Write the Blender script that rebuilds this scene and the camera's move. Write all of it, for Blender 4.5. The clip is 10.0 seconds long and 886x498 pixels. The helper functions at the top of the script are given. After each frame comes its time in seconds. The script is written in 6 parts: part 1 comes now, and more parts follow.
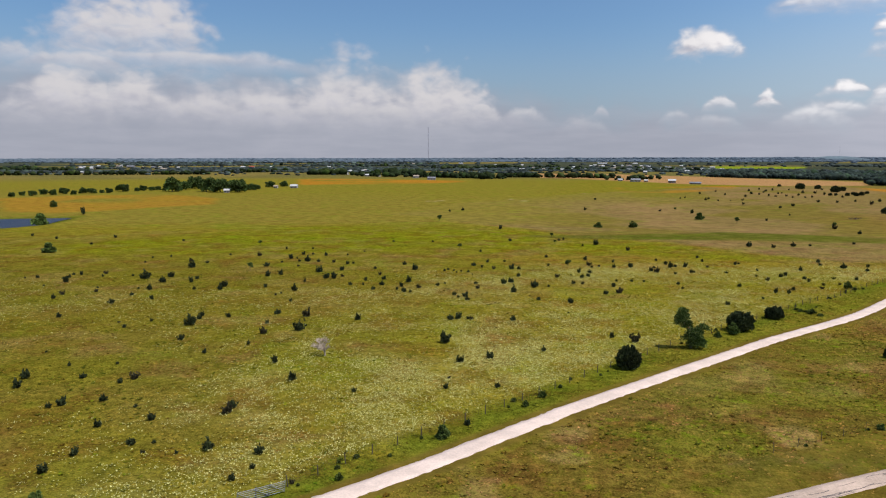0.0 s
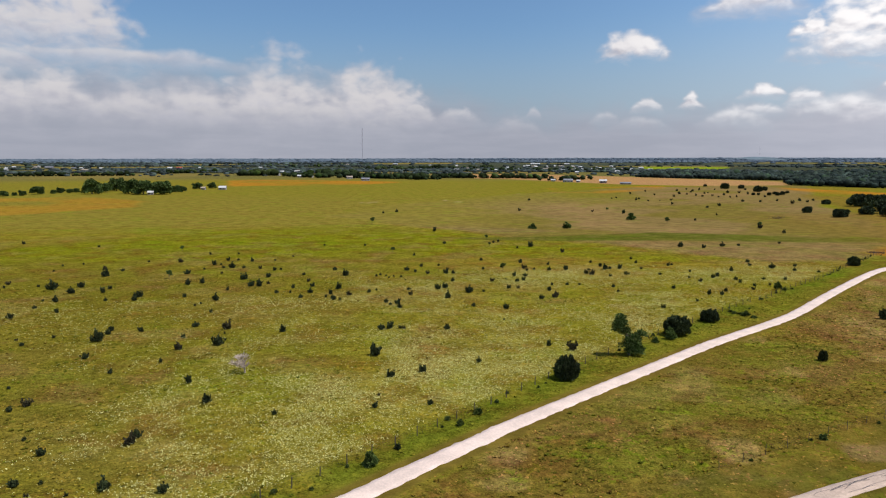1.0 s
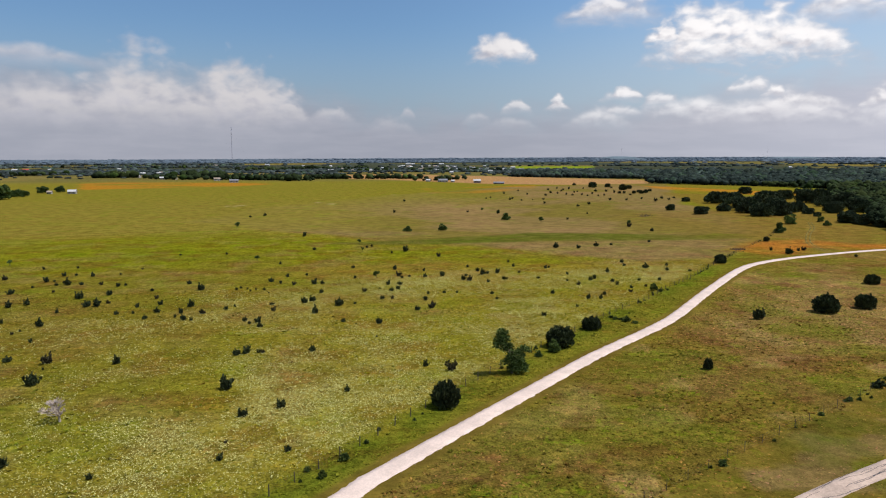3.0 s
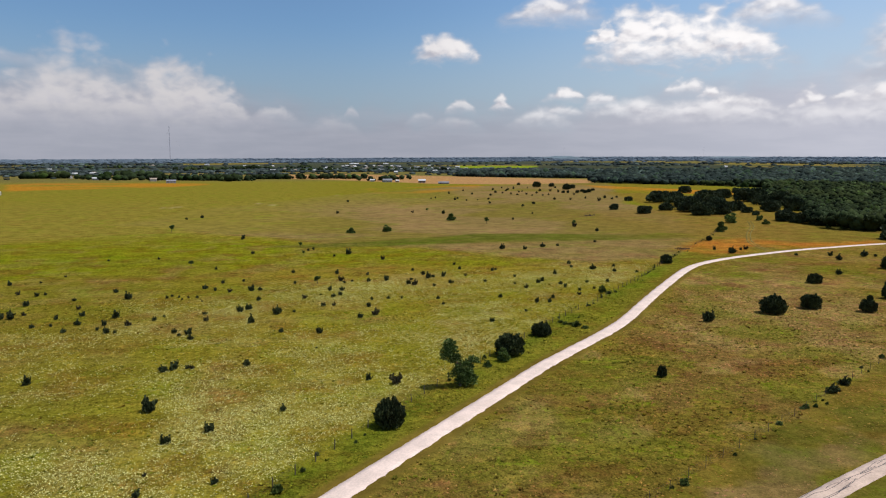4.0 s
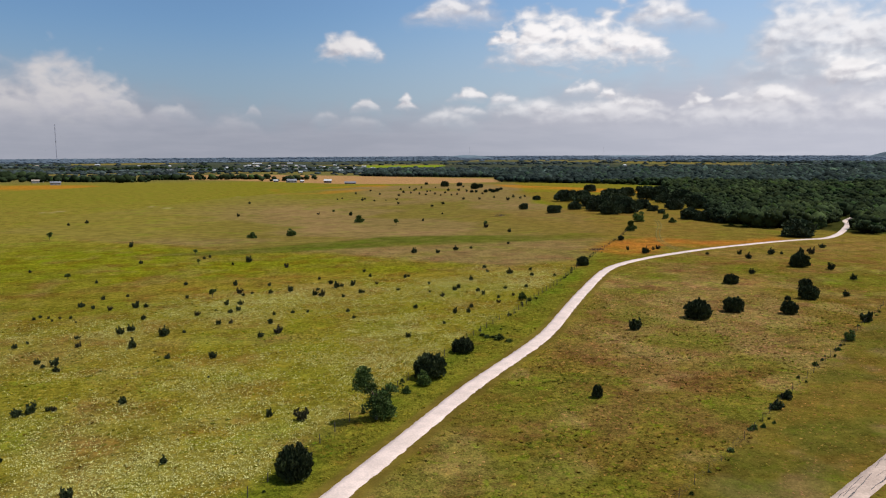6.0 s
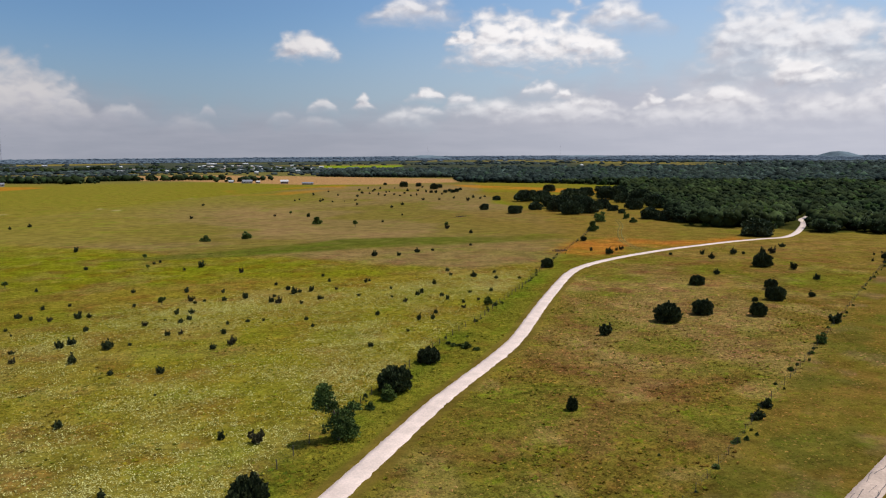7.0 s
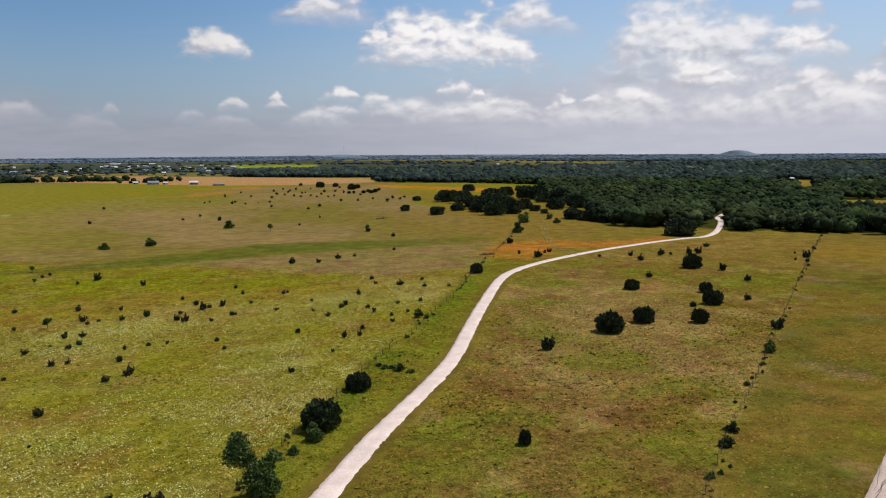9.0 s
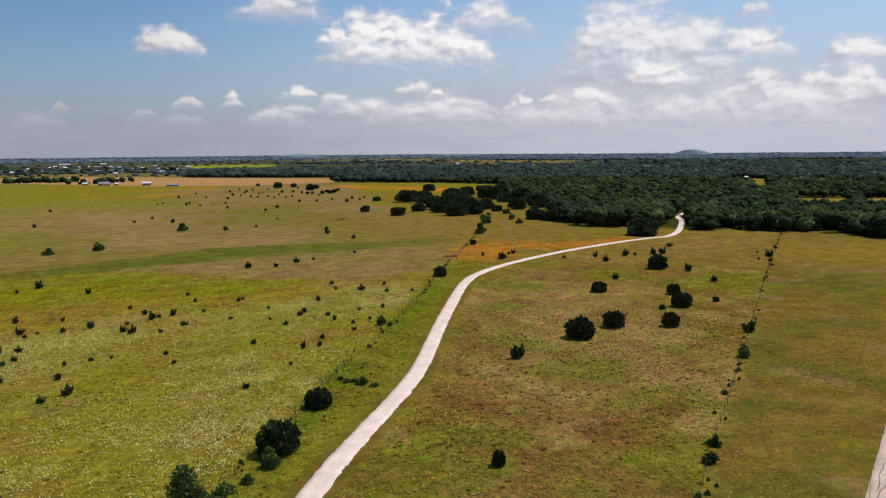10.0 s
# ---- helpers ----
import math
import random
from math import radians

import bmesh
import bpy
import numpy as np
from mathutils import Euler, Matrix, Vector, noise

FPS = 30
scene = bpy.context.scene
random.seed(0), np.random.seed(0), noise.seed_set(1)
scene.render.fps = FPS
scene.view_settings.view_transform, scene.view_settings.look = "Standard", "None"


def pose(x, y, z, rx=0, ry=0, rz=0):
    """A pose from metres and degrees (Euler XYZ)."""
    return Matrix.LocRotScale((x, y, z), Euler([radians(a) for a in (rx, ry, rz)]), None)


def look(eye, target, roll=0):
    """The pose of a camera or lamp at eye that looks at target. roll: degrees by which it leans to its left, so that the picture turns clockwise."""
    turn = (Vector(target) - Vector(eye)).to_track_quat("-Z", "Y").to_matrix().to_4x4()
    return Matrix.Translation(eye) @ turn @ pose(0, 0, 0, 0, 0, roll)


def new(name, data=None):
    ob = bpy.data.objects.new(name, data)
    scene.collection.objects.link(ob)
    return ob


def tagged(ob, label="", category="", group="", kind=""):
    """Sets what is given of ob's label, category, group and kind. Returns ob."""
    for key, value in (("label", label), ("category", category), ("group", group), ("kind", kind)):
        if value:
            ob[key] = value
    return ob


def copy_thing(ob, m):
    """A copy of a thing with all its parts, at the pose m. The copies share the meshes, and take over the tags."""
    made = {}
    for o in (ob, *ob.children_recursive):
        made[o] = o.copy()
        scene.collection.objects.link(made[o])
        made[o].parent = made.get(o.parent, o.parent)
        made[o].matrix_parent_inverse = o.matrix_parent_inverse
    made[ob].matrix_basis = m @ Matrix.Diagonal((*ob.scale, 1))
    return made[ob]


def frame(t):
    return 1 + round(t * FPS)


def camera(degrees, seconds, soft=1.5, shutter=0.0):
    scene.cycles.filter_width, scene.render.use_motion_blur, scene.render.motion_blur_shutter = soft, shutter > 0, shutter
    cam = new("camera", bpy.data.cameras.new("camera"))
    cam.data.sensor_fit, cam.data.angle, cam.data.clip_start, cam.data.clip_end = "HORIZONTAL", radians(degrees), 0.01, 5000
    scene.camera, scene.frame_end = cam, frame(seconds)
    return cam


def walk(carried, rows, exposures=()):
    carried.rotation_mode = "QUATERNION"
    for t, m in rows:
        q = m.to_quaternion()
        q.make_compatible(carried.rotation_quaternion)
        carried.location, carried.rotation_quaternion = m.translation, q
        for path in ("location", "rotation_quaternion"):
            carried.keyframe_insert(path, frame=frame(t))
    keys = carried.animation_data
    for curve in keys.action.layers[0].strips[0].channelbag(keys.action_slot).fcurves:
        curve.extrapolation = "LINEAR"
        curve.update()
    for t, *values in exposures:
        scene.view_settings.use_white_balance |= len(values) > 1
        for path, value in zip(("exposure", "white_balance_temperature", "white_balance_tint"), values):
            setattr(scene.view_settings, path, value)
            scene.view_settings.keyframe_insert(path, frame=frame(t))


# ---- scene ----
cam = camera(62.4, 10.0, soft=1.2)
PATH = [
    (0, (-0.264, -2.874, 36.895), (-36.06, 192.33, 12.2), 0.2),
    (0.5, (-0.528, 1.134, 36.975), (-27.63, 197.73, 12.48), 0.2),
    (1, (-0.429, 4.888, 37.127), (-18.83, 202.49, 12.63), 0.2),
    (1.5, (-0.233, 8.781, 37.208), (-10.23, 206.98, 12.71), 0.2),
    (2, (0.075, 12.519, 37.288), (-1.43, 211.02, 12.89), 0.2),
    (2.5, (0.438, 16.434, 37.291), (7.54, 214.83, 12.89), 0.1),
    (4, (1.869, 27.708, 37.477), (31.67, 224.01, 12.98), -0.0),
    (4.5, (2.386, 31.627, 37.452), (39.69, 226.53, 12.85), -0.0),
    (5, (2.823, 35.29, 37.527), (46.42, 228.89, 12.93), -0.1),
    (5.5, (3.219, 38.983, 37.667), (52.32, 231.28, 12.97), -0.1),
    (7, (4.77, 49.805, 37.666), (69.87, 237.31, 12.97), -0.2),
    (7.5, (5.254, 53.297, 37.847), (75.95, 238.8, 12.95), -0.2),
    (8, (5.919, 56.98, 37.986), (81.72, 240.28, 12.99), -0.3),
    (8.5, (6.742, 60.602, 37.985), (87.54, 241.8, 13.09), -0.3),
    (9, (7.66, 64.136, 38.069), (93.56, 243.04, 13.07), -0.3),
    (9.5, (8.734, 67.553, 38.206), (99.63, 243.95, 13.11), -0.4),
    (10, (10.051, 70.817, 38.261), (105.65, 244.72, 13.06), -0.4),
]
walk(cam, [(t, look(eye, target, roll)) for t, eye, target, roll in PATH], [(0.0, 0.17), (4.0, 0.12), (7.0, 0.05), (10.0, 0.04)])

# ---- light ----
SUN_AZ, SUN_EL = 99.0, 62.0          # clockwise from +y, above the horizon
sun_dir = Vector((math.sin(radians(SUN_AZ)) * math.cos(radians(SUN_EL)), math.cos(radians(SUN_AZ)) * math.cos(radians(SUN_EL)), math.sin(radians(SUN_EL))))
sun = new("sun", bpy.data.lights.new("sun", "SUN"))
sun.data.energy, sun.data.angle, sun.data.color = 3.6, radians(0.53), (1.0, 0.955, 0.89)
sun.matrix_world = look(sun_dir * 500, (0, 0, 0))
scene.view_settings.exposure = 0.15


class Nodes:
    """Short hand for building node trees."""

    def __init__(self, tree):
        self.t = tree
        tree.nodes.clear()

    def add(self, kind, **inputs):
        n = self.t.nodes.new(kind)
        for key, value in inputs.items():
            self.put(n.inputs[key.replace("_", " ")], value)
        return n

    def put(self, socket, value):
        if isinstance(value, bpy.types.NodeSocket):
            self.t.links.new(value, socket)
        else:
            socket.default_value = value

    def math(self, op, a, b=0.0, c=0.0, clamp=False):
        n = self.t.nodes.new("ShaderNodeMath")
        n.operation, n.use_clamp = op, clamp
        for s, v in zip(n.inputs, (a, b, c)):
            self.put(s, v)
        return n.outputs[0]

    def step(self, v, lo, hi, to0=0.0, to1=1.0):
        n = self.t.nodes.new("ShaderNodeMapRange")
        n.interpolation_type = "SMOOTHSTEP"
        for i, x in enumerate((v, lo, hi, to0, to1)):
            self.put(n.inputs[i], x)
        return n.outputs[0]

    def mix(self, f, a, b, how="MIX"):
        n = self.t.nodes.new("ShaderNodeMix")
        n.data_type, n.blend_type = "RGBA", how
        for i, v in ((0, f), (6, a), (7, b)):
            if i and not isinstance(v, bpy.types.NodeSocket):
                v = (*v[:3], 1.0)
            self.put(n.inputs[i], v)
        return n.outputs[2]

    def noise(self, vec, scale, detail=4.0, rough=0.55, warp=0.0):
        n = self.t.nodes.new("ShaderNodeTexNoise")
        for key, v in (("Vector", vec), ("Scale", scale), ("Detail", detail), ("Roughness", rough), ("Distortion", warp)):
            self.put(n.inputs[key], v)
        return n.outputs["Fac"]

    def vec(self, x, y, z):
        n = self.t.nodes.new("ShaderNodeCombineXYZ")
        for s, v in zip(n.inputs, (x, y, z)):
            self.put(s, v)
        return n.outputs[0]


# cumulus: azimuth, elevation of the base, half width, height, in degrees, and how hazy
CUMULUS_WEST = [(-32.9, 8.6, 5.5, 3.7, 0.2), (-40.4, 7.0, 1.3, 1.0, 0.5), (-29.2, 7.2, 7.3, 0.6, 0.65), (-36.6, 6.7, 3.1, 0.7, 0.6), (-37.3, 3.7, 3.2, 3.1, 0.3), (-32.6, 4.1, 2.3, 2.6, 0.25), (-27.8, 3.5, 3.6, 2.1, 0.5), (-23.8, 3.4, 3.7, 2.5, 0.5), (-17.9, 3.4, 5.5, 4.0, 0.35), (-10.5, 3.5, 4.1, 3.6, 0.2), (-7.7, 3.5, 1.7, 2.4, 0.25), (-14.0, 3.2, 4.8, 3.0, 0.4)]
CUMULUS_MID = [(-4.2, 3.3, 1.7, 0.9, 0.4), (0.3, 2.5, 1.9, 1.0, 0.65), (1.6, 3.6, 0.5, 0.5, 0.5), (8.9, 7.7, 2.5, 1.5, 0), (10.0, 4.0, 1.1, 0.8, 0.25), (13.1, 4.0, 1.0, 0.8, 0.05), (7.0, 3.2, 1.0, 0.5, 0.65), (9.4, 2.8, 1.9, 0.6, 0.7), (17.8, 4.7, 1.5, 0.9, 0.1), (17.8, 3.6, 1.5, 0.7, 0.35), (16.3, 3.0, 2.4, 0.8, 0.55), (23.6, 7.8, 3.4, 3.5, 0), (28.8, 7.5, 3.4, 3.1, 0)]
CUMULUS_HIGH = [(26.3, 7.5, 6.6, 1.9, 0.05), (20.9, 8.6, 1.6, 1.8, 0), (17.1, 10.9, 3.1, 1.2, 0.3), (32.3, 10.2, 3.1, 1.3, 0.3), (20.8, 4.4, 1.4, 0.8, 0.3), (22.7, 3.6, 3.5, 1.1, 0.55), (26.7, 5.1, 1.8, 1.0, 0.2), (28.2, 4.7, 0.9, 0.9, 0.1), (29.9, 4.0, 2.4, 1.1, 0.25), (28.4, 3.3, 5.0, 1.5, 0.5), (34.8, 3.9, 1.4, 1.2, 0.15), (37.3, 4.2, 1.5, 0.6, 0.3), (39.7, 4.1, 2.4, 1.1, 0.3), (37.7, 2.7, 5.2, 1.5, 0.6)]
CUMULUS_EAST = [(42.9, 8.1, 4.6, 4.7, 0.4), (46.1, 7.4, 4.3, 3.6, 0.4), (50.9, 7.2, 2.8, 1.9, 0.1), (45.3, 5.3, 3.2, 2.1, 0.05), (39.7, 4.0, 3.6, 1.2, 0.5), (51.9, 4.8, 2.4, 1.4, 0.3), (55.7, 4.6, 2.1, 1.7, 0.2), (58.1, 4.3, 2.4, 2.2, 0.3), (58.2, 6.7, 2.4, 1.3, 0.2), (48.3, 2.9, 12.2, 2.0, 0.6), (51.4, 10.1, 1.2, 0.8, 0.5), (54.5, 3.5, 4.9, 1.9, 0.5)]


def make_sky():
    world = bpy.data.worlds.new("sky")
    scene.world = world
    world.use_nodes = True
    k = Nodes(world.node_tree)
    sky = k.add("ShaderNodeTexSky")
    sky.sky_type, sky.sun_disc = "NISHITA", False
    sky.sun_elevation, sky.sun_rotation = radians(SUN_EL), radians(SUN_AZ)
    sky.air_density, sky.dust_density, sky.ozone_density = 1.0, 1.2, 1.5
    way = k.add("ShaderNodeTexCoord").outputs["Generated"]
    sep = k.add("ShaderNodeSeparateXYZ", Vector=way)
    az = k.math("MULTIPLY", k.math("ARCTAN2", sep.outputs[0], sep.outputs[1]), 180 / math.pi)
    el = k.math("MULTIPLY", k.math("ARCSINE", sep.outputs[2]), 180 / math.pi)
    flat = k.vec(az, k.math("MULTIPLY", el, 1.5), 0.0)
    puff = k.math("SUBTRACT", k.noise(flat, 0.42, 3.0, 0.45), 0.5)
    toward = k.vec(k.math("ADD", az, 0.25), k.math("MULTIPLY_ADD", el, 1.5, 0.55), 0.0)

    def billow(scale, rough):
        """Cauliflower noise, and the side of it that faces the sun."""
        here, there = k.noise(flat, scale, 4.0, rough, 0.3), k.noise(toward, scale, 4.0, rough, 0.3)
        return k.math("SUBTRACT", here, 0.5), k.math("SUBTRACT", here, there)

    broad, broad_lit = billow(0.36, 0.42)
    small, small_lit = billow(0.9, 0.42)
    wisp = k.math("SUBTRACT", k.noise(k.vec(k.math("MULTIPLY", az, 0.6), k.math("MULTIPLY", el, 1.3), 7.0), 0.9, 5.0, 0.6, 0.5), 0.5)
    cover, lit = 0.0, 0.0
    for a, e, w, h, haze in CUMULUS_WEST + CUMULUS_MID + CUMULUS_HIGH + CUMULUS_EAST:
        rough, relief = (k.math("MULTIPLY_ADD", small, 0.55, broad), k.math("MULTIPLY_ADD", small_lit, 0.6, broad_lit)) if w > 2.2 else (k.math("MULTIPLY_ADD", broad, 0.4, small), small_lit)
        u = k.math("DIVIDE", k.math("SUBTRACT", az, a), w * (1.2 if w > 2.2 else 1.05))
        v = k.math("DIVIDE", k.math("SUBTRACT", el, e - 0.12 * h), h * (1.3 if w > 2.2 else 1.05))
        dome = k.math("SUBTRACT", 1.0, k.math("MULTIPLY", u, u))
        over = k.math("SUBTRACT", k.math("MULTIPLY_ADD", rough, 1.6 - 0.7 * haze, dome), v)
        top = k.step(over, -0.08, 0.55 + 0.45 * haze)
        base = k.step(k.math("MULTIPLY_ADD", wisp, 0.9, v), -0.30 - 2.2 * haze, 0.32 + 0.2 * haze)
        m = k.math("MULTIPLY", k.math("MULTIPLY", top, base), 1.0 - (0.25 if w > 2.2 else 0.6) * haze)
        cover = k.math("MAXIMUM", cover, m)
        tone = k.math("MULTIPLY_ADD", relief, 2.2, k.math("MULTIPLY_ADD", u, 0.1, v))
        lit = k.math("MAXIMUM", lit, k.math("MULTIPLY", m, k.step(tone, -0.55, 0.55)))
    thick = k.noise(flat, 0.55, 3.0, 0.45, 0.2)
    # the lavender haze low over the land, deeper to the west and the east, with faint layers
    ends = k.math("MAXIMUM", k.step(az, 2.0, -14.0), k.step(az, 16.0, 34.0))
    brim = k.math("ADD", k.math("MULTIPLY_ADD", ends, 2.4, 3.0), k.math("MULTIPLY", puff, 2.6))
    over = k.math("SUBTRACT", el, brim)
    veil = k.step(over, 1.9, -1.6)
    layer = k.noise(k.vec(k.math("MULTIPLY", az, 0.22), k.math("MULTIPLY", el, 1.6), 3.0), 0.8, 5.0, 0.55)
    high = k.math("MULTIPLY", k.step(k.math("ABSOLUTE", k.math("SUBTRACT", el, 40.0)), 28.0, 12.0), k.step(k.noise(way, 3.0, 7.0, 0.55), 0.52, 0.66))
    base = k.mix(1.0, sky.outputs[0], k.mix(k.step(az, -4.0, 34.0), (0.74, 0.95, 1.16), (1.12, 1.32, 1.5)), "MULTIPLY")
    base = k.mix(k.step(el, k.step(az, 0.0, 40.0, 10.5, 17.0), 1.0, 0.0, 0.82), base, k.mix(k.step(az, -8.0, 45.0), (3.3, 4.0, 5.0), (5.6, 6.3, 7.4)))
    east = k.step(az, 2.0, 52.0)
    mist = k.mix(k.step(layer, 0.35, 0.7), k.mix(east, (3.7, 3.85, 4.6), (5.9, 6.0, 7.0)), k.mix(east, (4.1, 4.2, 4.95), (6.4, 6.45, 7.4)))
    col = k.mix(k.math("MULTIPLY", veil, 0.9), base, mist)
    grey = k.mix(k.step(thick, 0.3, 0.7), (5.2, 5.15, 5.8), (6.5, 6.35, 6.9))
    white = k.mix(k.math("MULTIPLY", lit, k.step(thick, 0.28, 0.58, 0.8, 1.0)), grey, k.mix(k.step(az, -12.0, 26.0), (7.1, 6.85, 7.0), (10.8, 10.5, 10.55)))
    fade = k.step(el, 1.6, 4.4, 0.2, 1.0)
    col = k.mix(k.math("MULTIPLY", cover, fade), col, white)
    col = k.mix(k.math("MULTIPLY", high, 0.8), col, (8.5, 8.3, 8.4))
    back = k.add("ShaderNodeBackground", Color=col, Strength=0.085)
    k.t.links.new(back.outputs[0], k.add("ShaderNodeOutputWorld").inputs[0])


make_sky()


# ---- materials ----
def material(name, colour, rough=0.9, metal=0.0, scale=1.0, vary=0.25, bump=0.0, bump_scale=8.0, island=0.0, attr="", spec=0.3, size=(1, 1, 1), second=None, tint=""):
    """A surface with variation at two scales; attr: a colour attribute to take the colour from."""
    m = bpy.data.materials.new(name)
    m.use_nodes = True
    k = Nodes(m.node_tree)
    where = k.add("ShaderNodeTexCoord").outputs["Object"]
    where = k.add("ShaderNodeMapping", Vector=where, Scale=size).outputs[0]
    big, fine = k.noise(where, 0.35 * scale, 3.0), k.noise(where, 5.0 * scale, 6.0, 0.65)
    if attr:
        a = k.add("ShaderNodeAttribute")
        a.attribute_name = attr
        base = a.outputs["Color"]
    else:
        base = k.mix(k.step(k.noise(where, 0.13 * scale, 4.0), 0.42, 0.66) if second else 0.0, colour, second or colour)
    if tint:
        own = k.add("ShaderNodeAttribute")
        own.attribute_name = tint
        base = k.mix(1.0, base, own.outputs["Color"], "MULTIPLY")
    f = k.math("ADD", k.step(big, 0.3, 0.7, 1 - vary, 1 + vary), k.step(fine, 0.3, 0.7, -vary, vary))
    if island:
        g = k.add("ShaderNodeNewGeometry").outputs["Random Per Island"]
        o = k.add("ShaderNodeObjectInfo").outputs["Random"]
        f = k.math("MULTIPLY", f, k.math("ADD", k.math("MULTIPLY_ADD", g, island * 1.4, 1 - island), k.math("MULTIPLY_ADD", o, island * 0.6, -island * 0.3)))
    col = k.mix(1.0, base, k.vec(f, f, f), "MULTIPLY")
    b = k.add("ShaderNodeBsdfPrincipled", Base_Color=col, Roughness=rough, Metallic=metal)
    b.inputs["Specular IOR Level"].default_value = spec
    if bump:
        bp = k.add("ShaderNodeBump", Height=k.noise(where, bump_scale, 5.0, 0.6), Strength=bump, Distance=0.1)
        k.put(b.inputs["Normal"], bp.outputs[0])
    k.t.links.new(b.outputs[0], k.add("ShaderNodeOutputMaterial").inputs[0])
    return m


def ground_material():
    """Grass and weeds over the land-cover colours of the sheet, with tufts, bare patches and flower heads."""
    m = bpy.data.materials.new("meadow")
    m.use_nodes = True
    k = Nodes(m.node_tree)
    where = k.add("ShaderNodeTexCoord").outputs["Object"]
    a = k.add("ShaderNodeAttribute")
    a.attribute_name = "cover"
    fl = k.add("ShaderNodeAttribute")
    fl.attribute_name = "flower"
    rough = k.add("ShaderNodeAttribute")
    rough.attribute_name = "rough"
    wild = rough.outputs["Fac"]
    n1, n2, n3 = k.noise(where, 0.16, 5.0, 0.6), k.noise(where, 0.8, 4.0, 0.6), k.noise(where, 3.2, 3.0, 0.6)
    f = k.math("ADD", k.step(n1, 0.3, 0.7, 0.78, 1.18), k.math("MULTIPLY", wild, k.math("ADD", k.step(n2, 0.3, 0.7, -0.32, 0.32), k.step(n3, 0.32, 0.68, -0.26, 0.26))))
    col = k.mix(1.0, a.outputs["Color"], k.vec(f, f, f), "MULTIPLY")
    # rusty seed heads, straw, dark broad-leaved weeds and lush hollows
    rust = k.math("MULTIPLY", k.math("MULTIPLY", k.step(k.noise(where, 0.085, 6.0, 0.62), 0.49, 0.62), wild), 0.85)
    col = k.mix(rust, col, k.mix(1.0, col, (0.90, 0.66, 0.9), "MULTIPLY"))
    straw = k.math("MULTIPLY", k.math("MULTIPLY", k.step(k.noise(where, 0.32, 6.0, 0.68), 0.53, 0.68), wild), 0.6)
    col = k.mix(straw, col, k.mix(1.0, col, (1.5, 1.28, 1.25), "MULTIPLY"))
    weed = k.math("MULTIPLY", k.math("MULTIPLY", k.step(k.noise(where, 0.6, 5.0, 0.68), 0.56, 0.67), wild), 0.7)
    col = k.mix(weed, col, k.mix(1.0, col, (0.52, 0.66, 0.5), "MULTIPLY"))
    lush = k.math("MULTIPLY", k.step(k.noise(where, 0.055, 5.0, 0.6), 0.53, 0.68), 0.55)
    col = k.mix(lush, col, k.mix(1.0, col, (0.84, 1.16, 0.6), "MULTIPLY"))
    dryland = k.add("ShaderNodeAttribute")
    dryland.attribute_name = "dryland"
    field = dryland.outputs["Fac"]
    leafy = k.math("MULTIPLY", k.math("MULTIPLY", k.step(k.noise(where, 0.28, 5.0, 0.62, 0.3), 0.54, 0.66), field), 0.75)
    col = k.mix(leafy, col, k.mix(1.0, col, (0.92, 1.32, 0.55), "MULTIPLY"))
    chaff = k.math("MULTIPLY", k.math("MULTIPLY", k.step(k.noise(k.add("ShaderNodeMapping", Vector=where, Location=(31.0, 17.0, 0.0)).outputs[0], 0.22, 6.0, 0.66, 0.3), 0.54, 0.66), field), 0.8)
    col = k.mix(chaff, col, k.mix(1.0, col, (1.4, 1.25, 1.5), "MULTIPLY"))
    umber = k.math("MULTIPLY", k.math("MULTIPLY", k.step(k.noise(k.add("ShaderNodeMapping", Vector=where, Location=(-9.0, 43.0, 0.0)).outputs[0], 0.3, 6.0, 0.66, 0.3), 0.56, 0.68), field), 0.7)
    col = k.mix(umber, col, k.mix(1.0, col, (0.78, 0.62, 0.8), "MULTIPLY"))
    spots = k.step(k.noise(where, 1.3, 3.0, 0.6), 0.42, 0.62)
    white = k.math("MULTIPLY", k.math("MULTIPLY_ADD", spots, 0.75, 0.25), fl.outputs["Fac"])
    col = k.mix(k.math("MULTIPLY", white, 0.40), col, (0.34, 0.31, 0.07))
    b = k.add("ShaderNodeBsdfPrincipled", Base_Color=col, Roughness=0.95)
    b.inputs["Specular IOR Level"].default_value = 0.0
    h = k.math("ADD", n3, k.math("MULTIPLY", n2, 2.0))
    bp = k.add("ShaderNodeBump", Height=h, Strength=k.math("MULTIPLY", wild, 0.5), Distance=0.25)
    k.put(b.inputs["Normal"], bp.outputs[0])
    k.t.links.new(b.outputs[0], k.add("ShaderNodeOutputMaterial").inputs[0])
    return m


M_GROUND = ground_material()
M_GRASS = material("grass_tussocks", (0.2, 0.18, 0.05), 0.95, vary=0.2, scale=2.0, island=0.2, attr="cover", spec=0.0)
M_FLOWER = material("flower_heads", (0.56, 0.53, 0.19), 0.9, vary=0.05, island=0.3, spec=0.1)
M_JUNIPER = material("juniper_foliage", (0.046, 0.060, 0.020), 0.85, scale=0.8, vary=0.3, island=0.45, spec=0.2)
M_OAK = material("oak_foliage", (0.060, 0.080, 0.032), 0.8, scale=0.6, vary=0.3, island=0.5, spec=0.2)
M_LEAF = material("mesquite_foliage", (0.115, 0.165, 0.035), 0.8, scale=0.8, vary=0.25, island=0.5, spec=0.2)
M_HACKBERRY = material("hackberry_foliage", (0.075, 0.115, 0.026), 0.8, scale=0.8, vary=0.25, island=0.5, spec=0.2)
